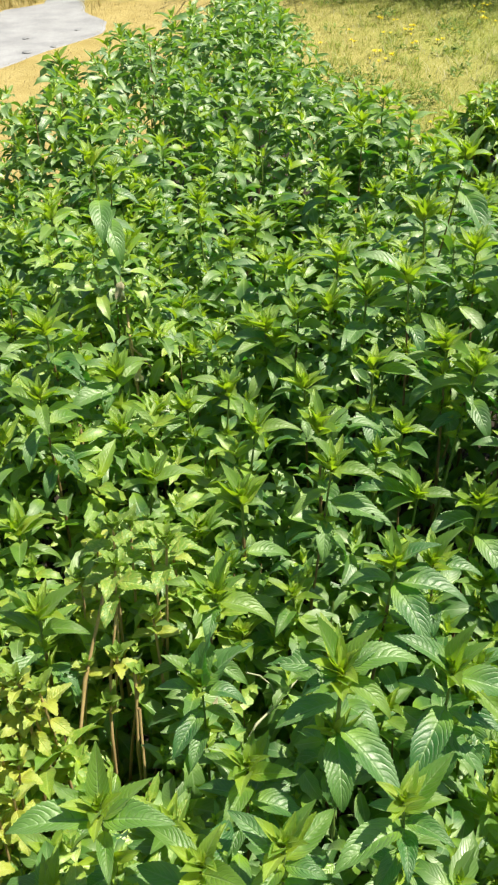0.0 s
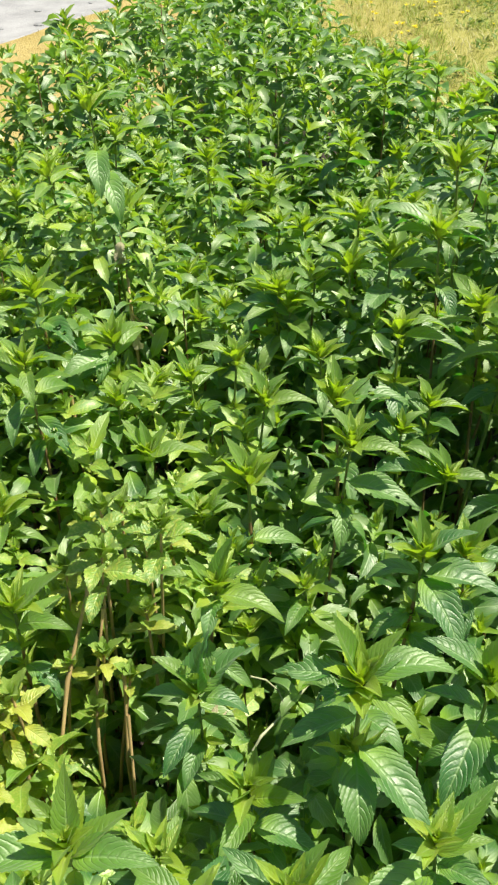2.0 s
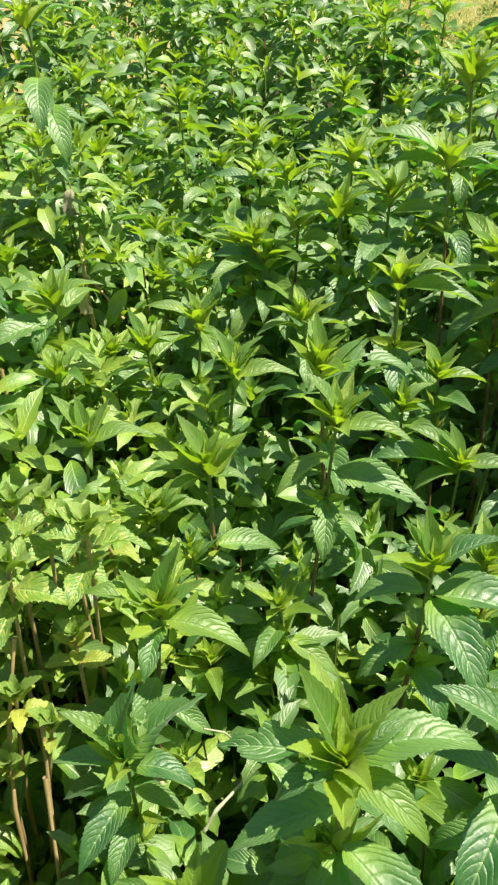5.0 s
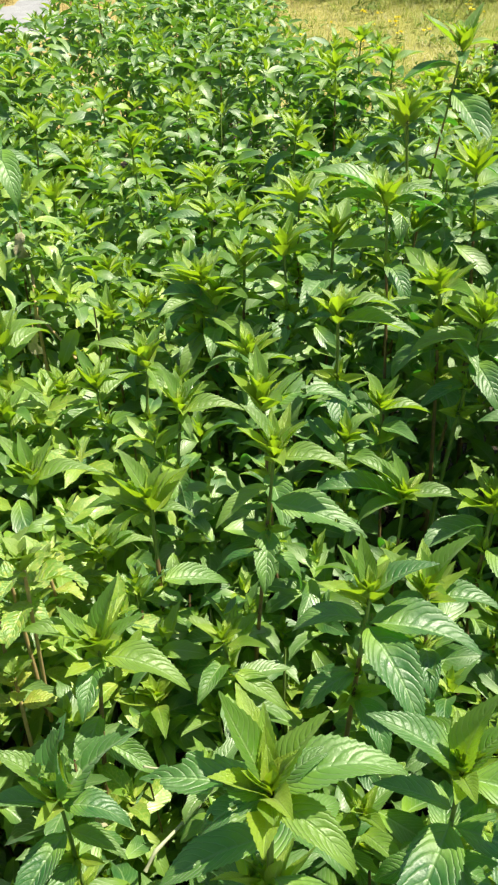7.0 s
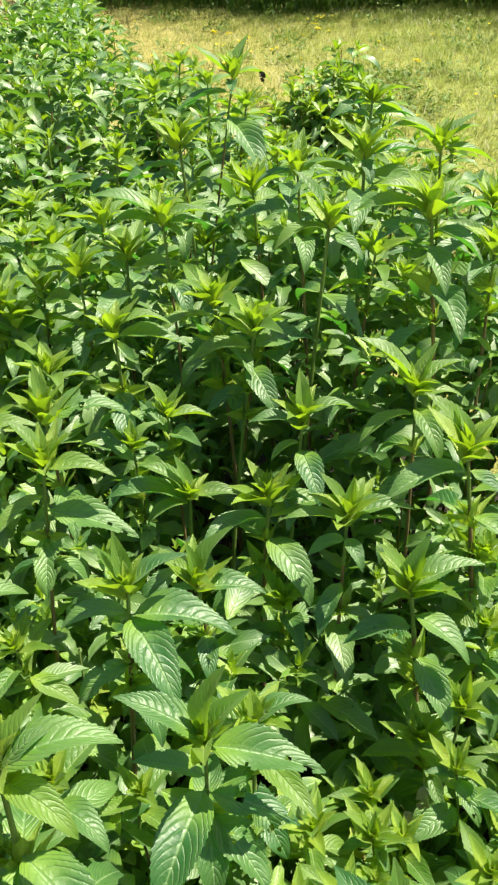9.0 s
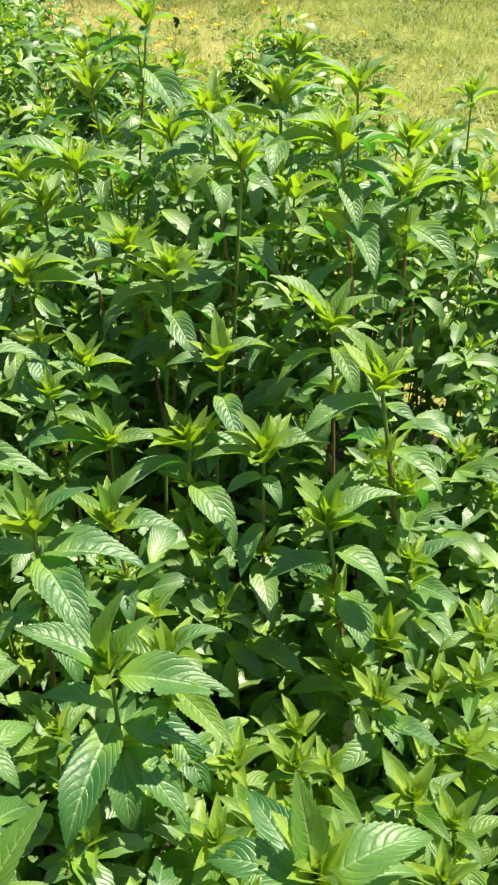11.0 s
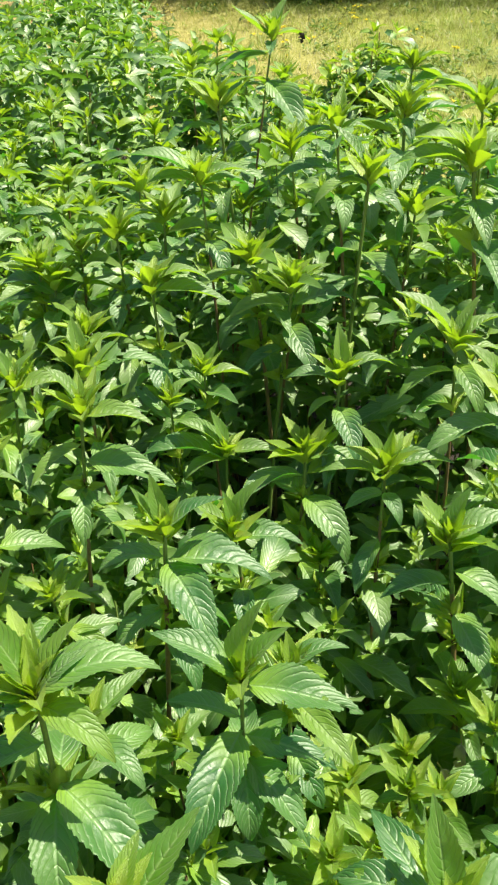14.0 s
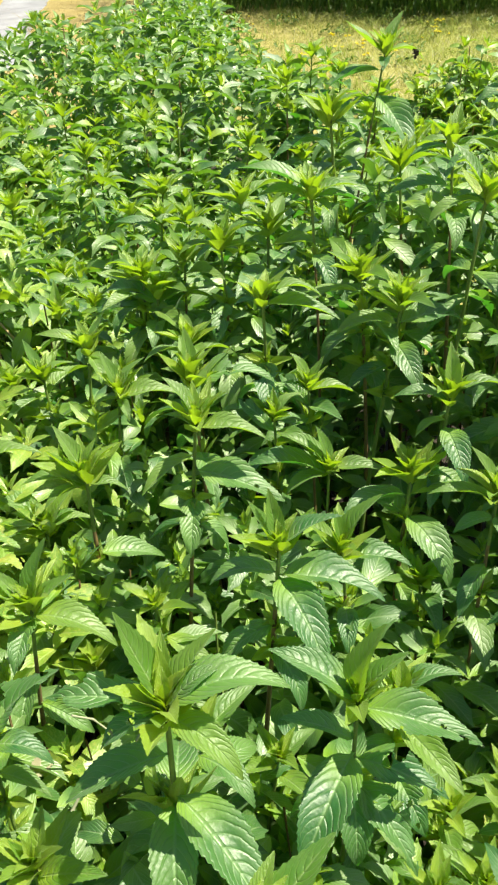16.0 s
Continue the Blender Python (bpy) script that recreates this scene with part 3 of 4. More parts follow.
mint_shoot(0.253, 1.214, 0.770, 15, 0.91, leaves=((163, 15, 0.090, 0.004), (-9, -3, 0.063, 0.012), (-4, 5, 0.060, 0.004), (172, 1, 0.066, 0.012), (-44, -29, 0.040, 0.012)))
mint_shoot(-0.093, 1.301, 0.584, 26, 0.96, leaves=((174, 12, 0.048, 0.004), (-1, -5, 0.061, 0.012), (100, 66, 0.045, 0.004), (18, 24, 0.040, 0.004), (160, 35, 0.049, 0.004)))
mint_shoot(-0.304, 1.059, 0.656, leaves=((3, 0, 0.060, 0.004), (157, 40, 0.035, 0.004), (90, 67, 0.037, 0.004), (-72, -28, 0.061, 0.012)))
mint_shoot(-0.337, 0.942, 0.499)
mint_shoot(-0.063, 0.939, 0.495, 125, 1.18, leaves=((166, 28, 0.079, 0.004), (7, 6, 0.056, 0.004), (178, 7, 0.032, 0.012), (18, 27, 0.039, 0.004), (120, 69, 0.032, 0.004)))
mint_shoot(-0.099, 1.178, 0.553, leaves=((139, 57, 0.053, 0.004), (8, 7, 0.032, 0.004), (178, 5, 0.035, 0.012), (14, 18, 0.045, 0.004)))
mint_shoot(-0.025, 1.138, 0.613, leaves=((135, 59, 0.038, 0.004), (42, 55, 0.047, 0.004), (173, 14, 0.066, 0.004), (-27, -22, 0.032, 0.012), (-63, -28, 0.051, 0.012)))
mint_shoot(0.012, 1.363, 0.610)
mint_shoot(0.337, 0.929, 0.558, 109, 1.18, leaves=((141, 56, 0.034, 0.004), (66, 73, 0.032, 0.004), (-8, 0, 0.049, 0.012), (164, 14, 0.032, 0.012)))
mint_shoot(0.066, 0.806, 0.505, 153, 0.80)
mint_shoot(0.187, 0.740, 0.630, 110, 1.03, leaves=((147, 52, 0.047, 0.004), (116, 71, 0.052, 0.004), (6, 27, 0.058, 0.004), (-178, -10, 0.063, 0.031), (-65, -25, 0.092, 0.034), (-15, -8, 0.092, 0.034)))
mint_shoot(0.247, 0.797, 0.572, 9, 0.88, leaves=((154, 38, 0.056, 0.004), (19, 54, 0.066, 0.004), (-11, -5, 0.064, 0.012), (123, 70, 0.042, 0.004), (-177, -10, 0.033, 0.012)))
mint_shoot(0.380, 0.967, 0.630, 156, 1.05, leaves=((171, 3, 0.059, 0.012), (-4, 5, 0.066, 0.004), (92, 70, 0.055, 0.004), (141, 53, 0.039, 0.004), (-81, -29, 0.073, 0.041), (-160, -21, 0.042, 0.033)))
mint_shoot(0.401, 0.843, 0.595, 146, 0.94, leaves=((171, 3, 0.064, 0.012), (144, 53, 0.052, 0.004), (55, 71, 0.040, 0.004), (-6, 3, 0.066, 0.004), (-75, -27, 0.042, 0.032), (-168, -17, 0.043, 0.032)))
mint_shoot(0.500, 0.960, 0.660, 26, 0.82, leaves=((152, 36, 0.084, 0.004), (32, 58, 0.054, 0.004), (7, 26, 0.059, 0.004), (-10, -3, 0.051, 0.012), (-167, -18, 0.071, 0.035), (-81, -30, 0.074, 0.027)))
mint_shoot(0.345, 1.080, 0.687, 103, 1.05)
mint_shoot(0.450, 0.780, 0.550, 28, 1.18, leaves=((147, 51, 0.057, 0.004), (36, 67, 0.058, 0.004), (1, 15, 0.074, 0.004), (-47, -23, 0.071, 0.035), (-179, -9, 0.071, 0.051), (-173, -14, 0.032, 0.012)))
mint_shoot(0.281, 0.665, 0.530, 36, 0.99, leaves=((3, 21, 0.057, 0.004), (108, 77, 0.041, 0.004), (14, 53, 0.032, 0.004), (153, 47, 0.032, 0.004)))
mint_shoot(0.342, 0.866, 0.464, None, 0.82)
mint_shoot(0.522, 0.861, 0.647, 21, 1.18, leaves=((146, 47, 0.072, 0.004), (122, 65, 0.046, 0.004), (17, 47, 0.042, 0.004), (-173, -14, 0.091, 0.027), (-44, -25, 0.046, 0.027)))
mint_shoot(0.550, 0.804, 0.456, 30, 0.82, leaves=((7, 27, 0.069, 0.022), (129, 62, 0.047, 0.022), (-167, 16, 0.043, 0.022), (-70, -1, 0.081, 0.048)))
mint_shoot(0.652, 0.921, 0.492, None, 0.82)
mint_shoot(0.557, 0.849, 0.518, None, 0.82)
mint_shoot(0.358, 0.467, 0.520, 12, 1.18, leaves=((7, 7, 0.096, 0.022), (156, 1, 0.084, 0.022), (99, 61, 0.080, 0.01)))
mint_shoot(0.476, 0.673, 0.409, 32, 0.80, leaves=((167, 9, 0.032, 0.012), (94, 78, 0.032, 0.004), (3, 23, 0.033, 0.004), (-80, -24, 0.050, 0.012)))
mint_shoot(0.478, 0.580, 0.391, 115, 0.80)
mint_shoot(0.546, 0.626, 0.379, 101, 0.82)
mint_shoot(0.496, 0.721, 0.437, 27, 0.80, leaves=((165, 13, 0.032, 0.012), (59, 77, 0.045, 0.004), (-15, -9, 0.037, 0.012), (10, 44, 0.042, 0.004), (154, 44, 0.032, 0.004)))
mint_shoot(0.567, 0.663, 0.420, None, 0.82)
mint_shoot(0.382, 0.626, 0.397, 40, 0.80, leaves=((154, 44, 0.040, 0.004), (71, 78, 0.032, 0.004), (-16, -10, 0.032, 0.004), (-180, -8, 0.032, 0.012), (-74, -25, 0.032, 0.012)))
mint_shoot(0.369, 1.420, 0.888, 12, 0.81, 4, label="tallest mint shoot with a bare dark leaning stem", lean=(0.11, 0.02), leaves=((158, 36, 0.066, 0.010), (38, 56, 0.054, 0.008), (-8, -10, 0.056, 0.010), (-174, -14, 0.074, 0.030), (-100, -10, 0.045, 0.014), (-63, -38, 0.108, 0.060), (-166, -22, 0.070, 0.070)))
mint_shoot(0.283, 1.298, 0.837, leaves=((155, 27, 0.047, 0.004), (11, 29, 0.048, 0.004), (-25, -20, 0.032, 0.012), (-31, -24, 0.054, 0.012), (-173, -16, 0.080, 0.033)))
mint_shoot(0.415, 1.205, 0.826, leaves=((154, 29, 0.040, 0.004), (7, 23, 0.038, 0.004), (-179, -10, 0.051, 0.012), (-11, -4, 0.043, 0.012)))
mint_shoot(0.437, 1.118, 0.790, 31, 1.09, leaves=((140, 46, 0.068, 0.004), (8, 26, 0.042, 0.004), (-170, -18, 0.073, 0.013), (-41, -28, 0.052, 0.020), (170, 4, 0.041, 0.012)))
mint_shoot(0.531, 1.060, 0.820, 7, 1.18, leaves=((161, 18, 0.065, 0.004), (171, 2, 0.082, 0.012), (-8, 0, 0.071, 0.012), (9, 26, 0.052, 0.004), (-175, -14, 0.070, 0.025), (-36, -26, 0.065, 0.028), (-88, -36, 0.063, 0.044)))
mint_shoot(0.618, 1.287, 0.818, 136, 0.91, leaves=((13, 32, 0.059, 0.004), (-17, -12, 0.072, 0.012), (156, 25, 0.064, 0.004), (162, 15, 0.082, 0.012), (5, 19, 0.055, 0.004)))
mint_shoot(0.777, 1.289, 0.800, 131, 0.80)
mint_shoot(0.658, 1.187, 0.775)
mint_shoot(0.514, 1.269, 0.819, None, 1.18, leaves=((140, 45, 0.046, 0.004), (2, 14, 0.038, 0.004), (-87, -40, 0.041, 0.012), (-4, 5, 0.071, 0.012)))
mint_shoot(0.619, 1.081, 0.763)
mint_shoot(0.617, 1.614, 0.800, leaves=((-1, 10, 0.060, 0.004), (-170, -19, 0.074, 0.012), (-27, -21, 0.063, 0.012), (134, 49, 0.035, 0.004)))
mint_shoot(0.050, 1.309, 0.620, 109, 1.18)
mint_shoot(0.140, 1.290, 0.682, leaves=((158, 24, 0.060, 0.004), (52, 63, 0.044, 0.004), (0, 11, 0.071, 0.004), (-178, -11, 0.065, 0.012), (-8, 0, 0.057, 0.012)))
mint_shoot(0.035, 1.622, 0.601)
mint_shoot(-0.271, 1.501, 0.858, 20, 1.0, 8, label="tall mint shoot with a bare stem and hanging leaves", lean=(-0.06, 0.06), leaves=((20, 18, 0.075, 0.02), (170, 25, 0.045, 0.02), (-80, -35, 0.10, 0.075), (-60, -45, 0.10, 0.11), (-150, -15, 0.06, 0.06)))
mint_shoot(0.034, 1.283, 0.647)
mint_shoot(-0.113, 1.817, 0.660)
mint_shoot(0.410, 2.250, 0.700, 20, 1.0)
mint_shoot(0.360, 2.420, 0.710, 60, 1.0)
mint_shoot(0.470, 2.040, 0.700, 110, 1.0)
mint_shoot(0.290, 2.280, 0.680, 150, 1.0)
mint_shoot(0.170, 1.495, 0.675, 30, 1.1)
mint_shoot(0.205, 1.315, 0.690, 70, 1.1)
mint_shoot(0.015, 1.932, 0.552)
mint_shoot(0.082, 1.602, 0.606)
mint_shoot(0.196, 2.080, 0.600)
mint_shoot(-0.043, 2.263, 0.606)
mint_shoot(-0.243, 2.332, 0.615)
mint_shoot(-0.345, 2.085, 0.625)
mint_shoot(-0.417, 1.720, 0.670)
mint_shoot(0.090, 1.300, 0.660)
mint_shoot(-0.141, 1.594, 0.520)
mint_shoot(-0.299, 1.483, 0.584)

# ---- yellowed shoots at the bed's near corner ----
for k in range(42):
    a, d = dice.uniform(0, 6.28), dice.uniform(0.0, 0.10)
    mint_shoot(-0.308 + d * math.cos(a) * 0.9, 0.580 + d * math.sin(a) * 1.3, dice.uniform(0.44, 0.57), None, dice.uniform(0.75, 1.0), 7, dice.uniform(0.36, 0.54))
for px, py, pz, grow in ((-0.093, 0.784, 0.625, 0.72), (-0.156, 0.758, 0.605, 0.70), (-0.164, 0.812, 0.620, 0.55), (-0.120, 0.815, 0.600, 0.62), (-0.215, 0.800, 0.53, 0.5),
                         (-0.150, 0.850, 0.59, 0.5), (-0.20, 0.87, 0.55, 0.45), (-0.10, 0.86, 0.55, 0.5), (0.38, 0.645, 0.34, 0.45), (0.345, 0.62, 0.32, 0.45)):
    mint_shoot(px, py, pz, None, 0.95, 5, grow)

for px, py, pz, grow, pairs in ((-0.158, 0.708, 0.497, 0.44, 4), (-0.172, 0.683, 0.428, 0.26, 3), (-0.118, 0.765, 0.505, 0.48, 4), (-0.130, 0.698, 0.470, 0.42, 3), (-0.196, 0.700, 0.488, 0.44, 3)):
    mint_shoot(px, py, pz, None, 0.95, pairs, grow)

# ---- low fresh shoots where the bed thins out ----
for px, py, pz, fresh in ((0.380, 0.600, 0.37, 0), (0.420, 0.640, 0.36, 1), (0.345, 0.575, 0.40, 1), (0.400, 0.545, 0.38, 0), (0.440, 0.555, 0.36, 0), (0.330, 0.640, 0.40, 0),
                          (0.510, 0.560, 0.37, 0), (0.540, 0.680, 0.40, 0), (0.455, 0.720, 0.40, 0), (0.400, 0.690, 0.36, 1), (0.520, 0.620, 0.36, 0), (0.300, 0.560, 0.42, 0),
                          (0.420, 0.500, 0.40, 0), (0.480, 0.510, 0.38, 0), (0.310, 0.500, 0.42, 1), (0.590, 0.600, 0.38, 0), (0.600, 0.720, 0.42, 0)):
    mint_shoot(px, py, pz, None, 0.72 if fresh else 0.8, 6, young=True)

# ---- shoots between them ----
HEROES = list(SHOOTS)


def canopy(x, y):
    """Height of the bed's leaf canopy, from the shoots that stand out."""
    total = weight = 0.0
    for hx, hy, hz in HEROES:
        w = 1.0 / (0.003 + (hx - x) ** 2 + (hy - y) ** 2) ** 2
        total, weight = total + w * hz, weight + w
    far = max(0.0, min(1.0, (y - 2.0) / 0.5))
    return (1 - far) * total / weight + far * (0.65 + 0.05 * max(0.0, min(1.0, (-x - 0.05) / 0.4)) + (0.06 - 0.16 * max(0.0, min(1.0, (y - 2.35) / 0.5))) * max(0.0, min(1.0, (x - 0.15) / 0.25)) + 0.04 * noise.noise(Vector((x * 2, y * 2, 0))))


HOLLOWS = ((0.040, 0.665, 0.060, 0.045), (-0.165, 0.645, 0.075, 0.055), (-0.205, 1.34, 0.045, 0.06), (0.33, 1.03, 0.13, 0.09), (0.42, 0.91, 0.09, 0.06), (0.46, 0.66, 0.06, 0.05))


def hollow(x, y):
    """Whether a place lies in one of the dark gaps between the shoots."""
    return any(((x - hx) / rx) ** 2 + ((y - hy) / ry) ** 2 < 1 for hx, hy, rx, ry in HOLLOWS)


tries = 0
while len(SHOOTS) < 290 and tries < 9000:
    tries += 1
    x, y = dice.uniform(-0.62, 0.98), dice.uniform(0.30, 2.3)
    if not in_bed(x, y, 0.06) or hollow(x, y) or abs(x - 0.1) > 0.22 + 0.36 * y + (0.25 if x > 0.1 else 0):
        continue
    gap = 0.052 + 0.008 * y
    if any((hx - x) ** 2 + (hy - y) ** 2 < gap * gap for hx, hy, _ in SHOOTS):
        continue
    z = canopy(x, y) - dice.uniform(0.04, 0.17)
    if z < 0.2:
        continue
    mint_shoot(x, y, z, None, dice.uniform(0.72, 0.98), 6)

# ---- the rest of the bed ----
def shoot_leaves(x, y, z, r, size, out, pairs=7, skip=0, fresh=3):
    """Adds one plain shoot's leaves to the lists (picks, places, kinds)."""
    turn = r.uniform(0, 180)
    tip_x, tip_y = x + r.uniform(-0.05, 0.05), y + r.uniform(-0.04, 0.06)
    for k in range(4):
        out[0].append(3), out[2].append(1)
        out[1].append(np.array(leaf_pose((tip_x, tip_y, z), turn + 90 * k + 20, r.uniform(55, 85), 0.03 * size * r.uniform(0.7, 1.1))))
    for k, (below, length, rise) in enumerate(NODES[:pairs]):
        if k < skip or below * 1.05 > z:
            continue
        for side in (0, 180):
            out[0].append(r.randrange(3) if k > 1 else 3)
            up = 1 - below * 1.05 / z
            out[1].append(np.array(leaf_pose((x + (tip_x - x) * up + r.uniform(-0.004, 0.004), y + (tip_y - y) * up + r.uniform(-0.004, 0.004), z * up), turn + 90 * k + side + r.uniform(-20, 20),
                                            rise - 6 + r.uniform(-30, 20), length * size * r.uniform(0.75, 1.15), r.uniform(-38, 38))))
            out[2].append(1 if k < fresh or (k == fresh and r.random() < 0.5) else 0)


far_out, stems, low_out = ([], [], []), [], ([], [], [])
taken = list(SHOOTS)
for _ in range(26000):
    x, y = dice.uniform(-0.95, 1.25), dice.uniform(-0.35, 5.6)
    if not in_bed(x, y, 0.02):
        continue
    near = 0.30 < y < 2.3 and abs(x - 0.1) <= 0.22 + 0.36 * y + (0.25 if x > 0.1 else 0)
    if near or (y < 0.36 and abs(x - 0.1) < 0.5):
        continue
    gap = 0.052 + 0.002 * y
    if any((hx - x) ** 2 + (hy - y) ** 2 < gap * gap for hx, hy, _ in taken):
        continue
    edge = 1.0 if in_bed(x, y, 0.14) else 0.95
    z = (canopy(x, y) if y > 0.3 else 0.5) * edge - 0.19 * dice.random() ** 1.6
    taken.append((x, y, z))
    shoot_leaves(x, y, z, dice, dice.uniform(0.72, 1.02) if y > 1.6 else dice.uniform(0.85, 1.15), far_out, 10, 0, 2 if y < 2.6 else 1)
    if dice.random() < 0.12:
        stems.append(tube_shape([(x, y, 0), (x + dice.uniform(-0.01, 0.01), y, z * 0.5), (x, y, z)], (0.003, 0.0026, 0.0016), 4))
tagged(new("mint_bed", gather(SIMPLE_FORMS, far_out[0], far_out[1], (mass_green, mass_fresh), far_out[2], "mint_bed")),
       "dense green mint filling the long bed", "mint plants", kind="stuff")

# low leaves and thin side shoots under the canopy
for _ in range(2300):
    x, y = dice.uniform(-0.7, 1.05), dice.uniform(0.25, 2.4)
    if not in_bed(x, y, 0.03):
        continue
    top = canopy(x, y)
    sickly = abs(x + 0.22) < 0.20 and 0.9 < y < 1.6
    z = top * dice.uniform(0.60 if sickly else 0.40, 0.55 if hollow(x, y) else 0.98 if sickly else 0.90)
    first = len(low_out[2])
    shoot_leaves(x, y, z, dice, dice.uniform(0.5, 0.85), low_out, 6, dice.choice((0, 0, 1)), 1)
    if dice.random() < 0.80 * max(0.0, 1 - abs(x + 0.25) / 0.34) * (1 if y < 1.6 else 0.3) + 0.01:
        low_out[2][first:] = [2 if dice.random() < 0.7 else 1 for _ in low_out[2][first:]]
    if dice.random() < 0.2:
        stems.append(tube_shape([(x, y, 0), (x + dice.uniform(-0.02, 0.02), y, z * 0.5), (x, y, z)], (0.002, 0.0018, 0.0012), 4))
for _ in range(9500):
    x, y = dice.uniform(-0.7, 1.05), dice.uniform(0.2, 2.5)
    if in_bed(x, y, 0.03):
        low_out[0].append(dice.randrange(3)), low_out[2].append(0)
        low_out[1].append(np.array(leaf_pose((x, y, canopy(x, y) * (0.10 + (0.45 if hollow(x, y) else 0.76) * dice.random() ** 0.7)), dice.uniform(0, 360), dice.uniform(-55, 20), dice.uniform(0.040, 0.082), dice.uniform(-40, 40))))
tagged(new("mint_undergrowth", gather(SIMPLE_FORMS, low_out[0], low_out[1], (mass_green, mass_fresh, mass_pale), low_out[2], "mint_undergrowth")),
       "shaded lower mint leaves and side shoots", "mint leaves", kind="stuff")


def joined(name, shapes, mats, pick):
    base, vs, qs, uvs, idx = 0, [], [], [], []
    for k, (v, q, uv) in enumerate(shapes):
        vs.append(v), qs.append(q + base), uvs.append(uv), idx.append(np.full(len(q), pick(k)))
        base += len(v)
    return new(name, arrays_mesh(name, np.concatenate(vs), np.concatenate(qs), np.concatenate(uvs), mats, np.concatenate(idx)))


tagged(joined("mint_stems", stems, (stem_red, stem_green), lambda k: k % 2), "thin reddish and green stems among the leaves", "stems", kind="stuff")

# ---- the single mint clump in the grass ----
clump = new("mint_clump")
clump.location = (0.980, 3.34, 0.0)
c_out, c_stems = ([], [], []), []
for k in range(150):
    a, d = dice.uniform(0, 6.28), 0.26 * math.sqrt(dice.random())
    cx, cy = d * math.cos(a) - 0.16 * d, d * math.sin(a)
    h = (0.60 - 1.2 * d + 0.12 * cx + dice.uniform(-0.06, 0.03)) * (1.0 if k % 3 == 0 else dice.uniform(0.35, 0.9))
    shoot_leaves(cx, cy, h, dice, dice.uniform(0.85, 1.1), c_out, 9)
    c_stems.append(tube_shape([(cx * 0.4, cy * 0.4, 0), (cx * 0.8, cy * 0.8, h * 0.5), (cx, cy, h)], (0.003, 0.0026, 0.0016), 4))
part("foliage", gather(SIMPLE_FORMS, c_out[0], c_out[1], (mass_green, mass_fresh), c_out[2], "foliage"), clump)
for k, (v, q, uv) in enumerate(c_stems):
    part("stem", arrays_mesh("stem", v, q, uv, ((stem_red, stem_green)[k % 2],)), clump)
tagged(clump, "bushy dark green mint clump alone in the meadow grass", "mint plant")

# ---- meadow ----
def blades(name, count, area, high, wide, mat, label, keep, clump_scale=1.4, seed=5):
    """Grass blades, each a bent strip of two quads."""
    g = np.random.RandomState(seed)
    x = g.uniform(area[0], area[1], count)
    y = g.uniform(area[2], area[3], count)
    ok = np.array([keep(a, b) for a, b in zip(x, y)])
    x, y = x[ok], y[ok]
    edge = np.minimum(np.minimum(x - area[0], area[1] - x), np.minimum(y - area[2], area[3] - y))
    ok = g.uniform(0, 1, len(x)) < np.clip(edge / 0.9 + 0.02, 0, 1)
    x, y = x[ok], y[ok]
    n = len(x)
    dens = np.array([noise.noise(Vector((a * clump_scale, b * clump_scale, seed))) for a, b in zip(x, y)])
    h = g.uniform(high[0], high[1], n) * (1 + 0.6 * dens)
    a = g.uniform(0, 2 * np.pi, n)
    tilt = g.uniform(0.3, 2.0, n) * h
    w = g.uniform(wide[0], wide[1], n)
    dx, dy = np.cos(a), np.sin(a)
    verts = np.zeros((n, 6, 3))
    for k, (up, out_, wd) in enumerate(((0, 0, 1), (0.55, 0.3, 0.8), (1, 1, 0.12))):
        for s_, sg in ((0, -1), (1, 1)):
            verts[:, k * 2 + s_, 0] = x + dx * tilt * out_ - dy * w * wd * sg
            verts[:, k * 2 + s_, 1] = y + dy * tilt * out_ + dx * w * wd * sg
            verts[:, k * 2 + s_, 2] = h * up - 0.003
    q = np.array([[0, 1, 3, 2], [2, 3, 5, 4]])
    quads = (q[None] + (np.arange(n) * 6)[:, None, None]).reshape(-1, 4)
    return tagged(new(name, arrays_mesh(name, verts.reshape(-1, 3), quads, None, (mat,))), label, "grass", kind="stuff")


blades("meadow_grass", 230000, (-0.7, 6.2, -2.0, 9.6), (0.010, 0.045), (0.0009, 0.0022), grass_mat, "yellow-green seeding meadow grass",
       lambda a, b: not in_bed(a, b) and a > 0.15 - 0.1 * (max(b, 2.0) - 5) - 0.6 * (b < 0.1) and noise.noise(Vector((a * 37.1, b * 41.3, 2))) < 0.15 + 0.35 * (a - 0.8), seed=11)
blades("green_tufts", 150000, (-0.4, 6.8, -1.8, 9.4), (0.02, 0.075), (0.0014, 0.0036), tuft_mat, "tufts of greener meadow grass",
       lambda a, b: not in_bed(a, b) and noise.noise(Vector((a * 5.0, b * 3.5, 7))) + 0.5 * noise.noise(Vector((a * 13.0, b * 13.0, 3))) > 0.40 - 0.20 * a and a > min(0.2 * (7 - b), 1.3), seed=17)
blades("seed_heads", 26000, (0.2, 6.4, 2.0, 9.2), (0.020, 0.050), (0.0014, 0.0032), seed_mat, "pale dry seed heads scattered through the meadow grass",
       lambda a, b: not in_bed(a, b) and a > 0.3 - 0.1 * (b - 5) and noise.noise(Vector((a * 9.0, b * 7.0, 5))) > -0.05, seed=29)
blades("dry_grass", 40000, (-5.0, 1.2, -2.2, 10.9), (0.010, 0.035), (0.0008, 0.0016), straw_mat, "short straw-coloured dry grass by the path",
       lambda a, b: not in_bed(a, b) and a < 0.45 and not within(PATH_EDGE, a, b), seed=12)
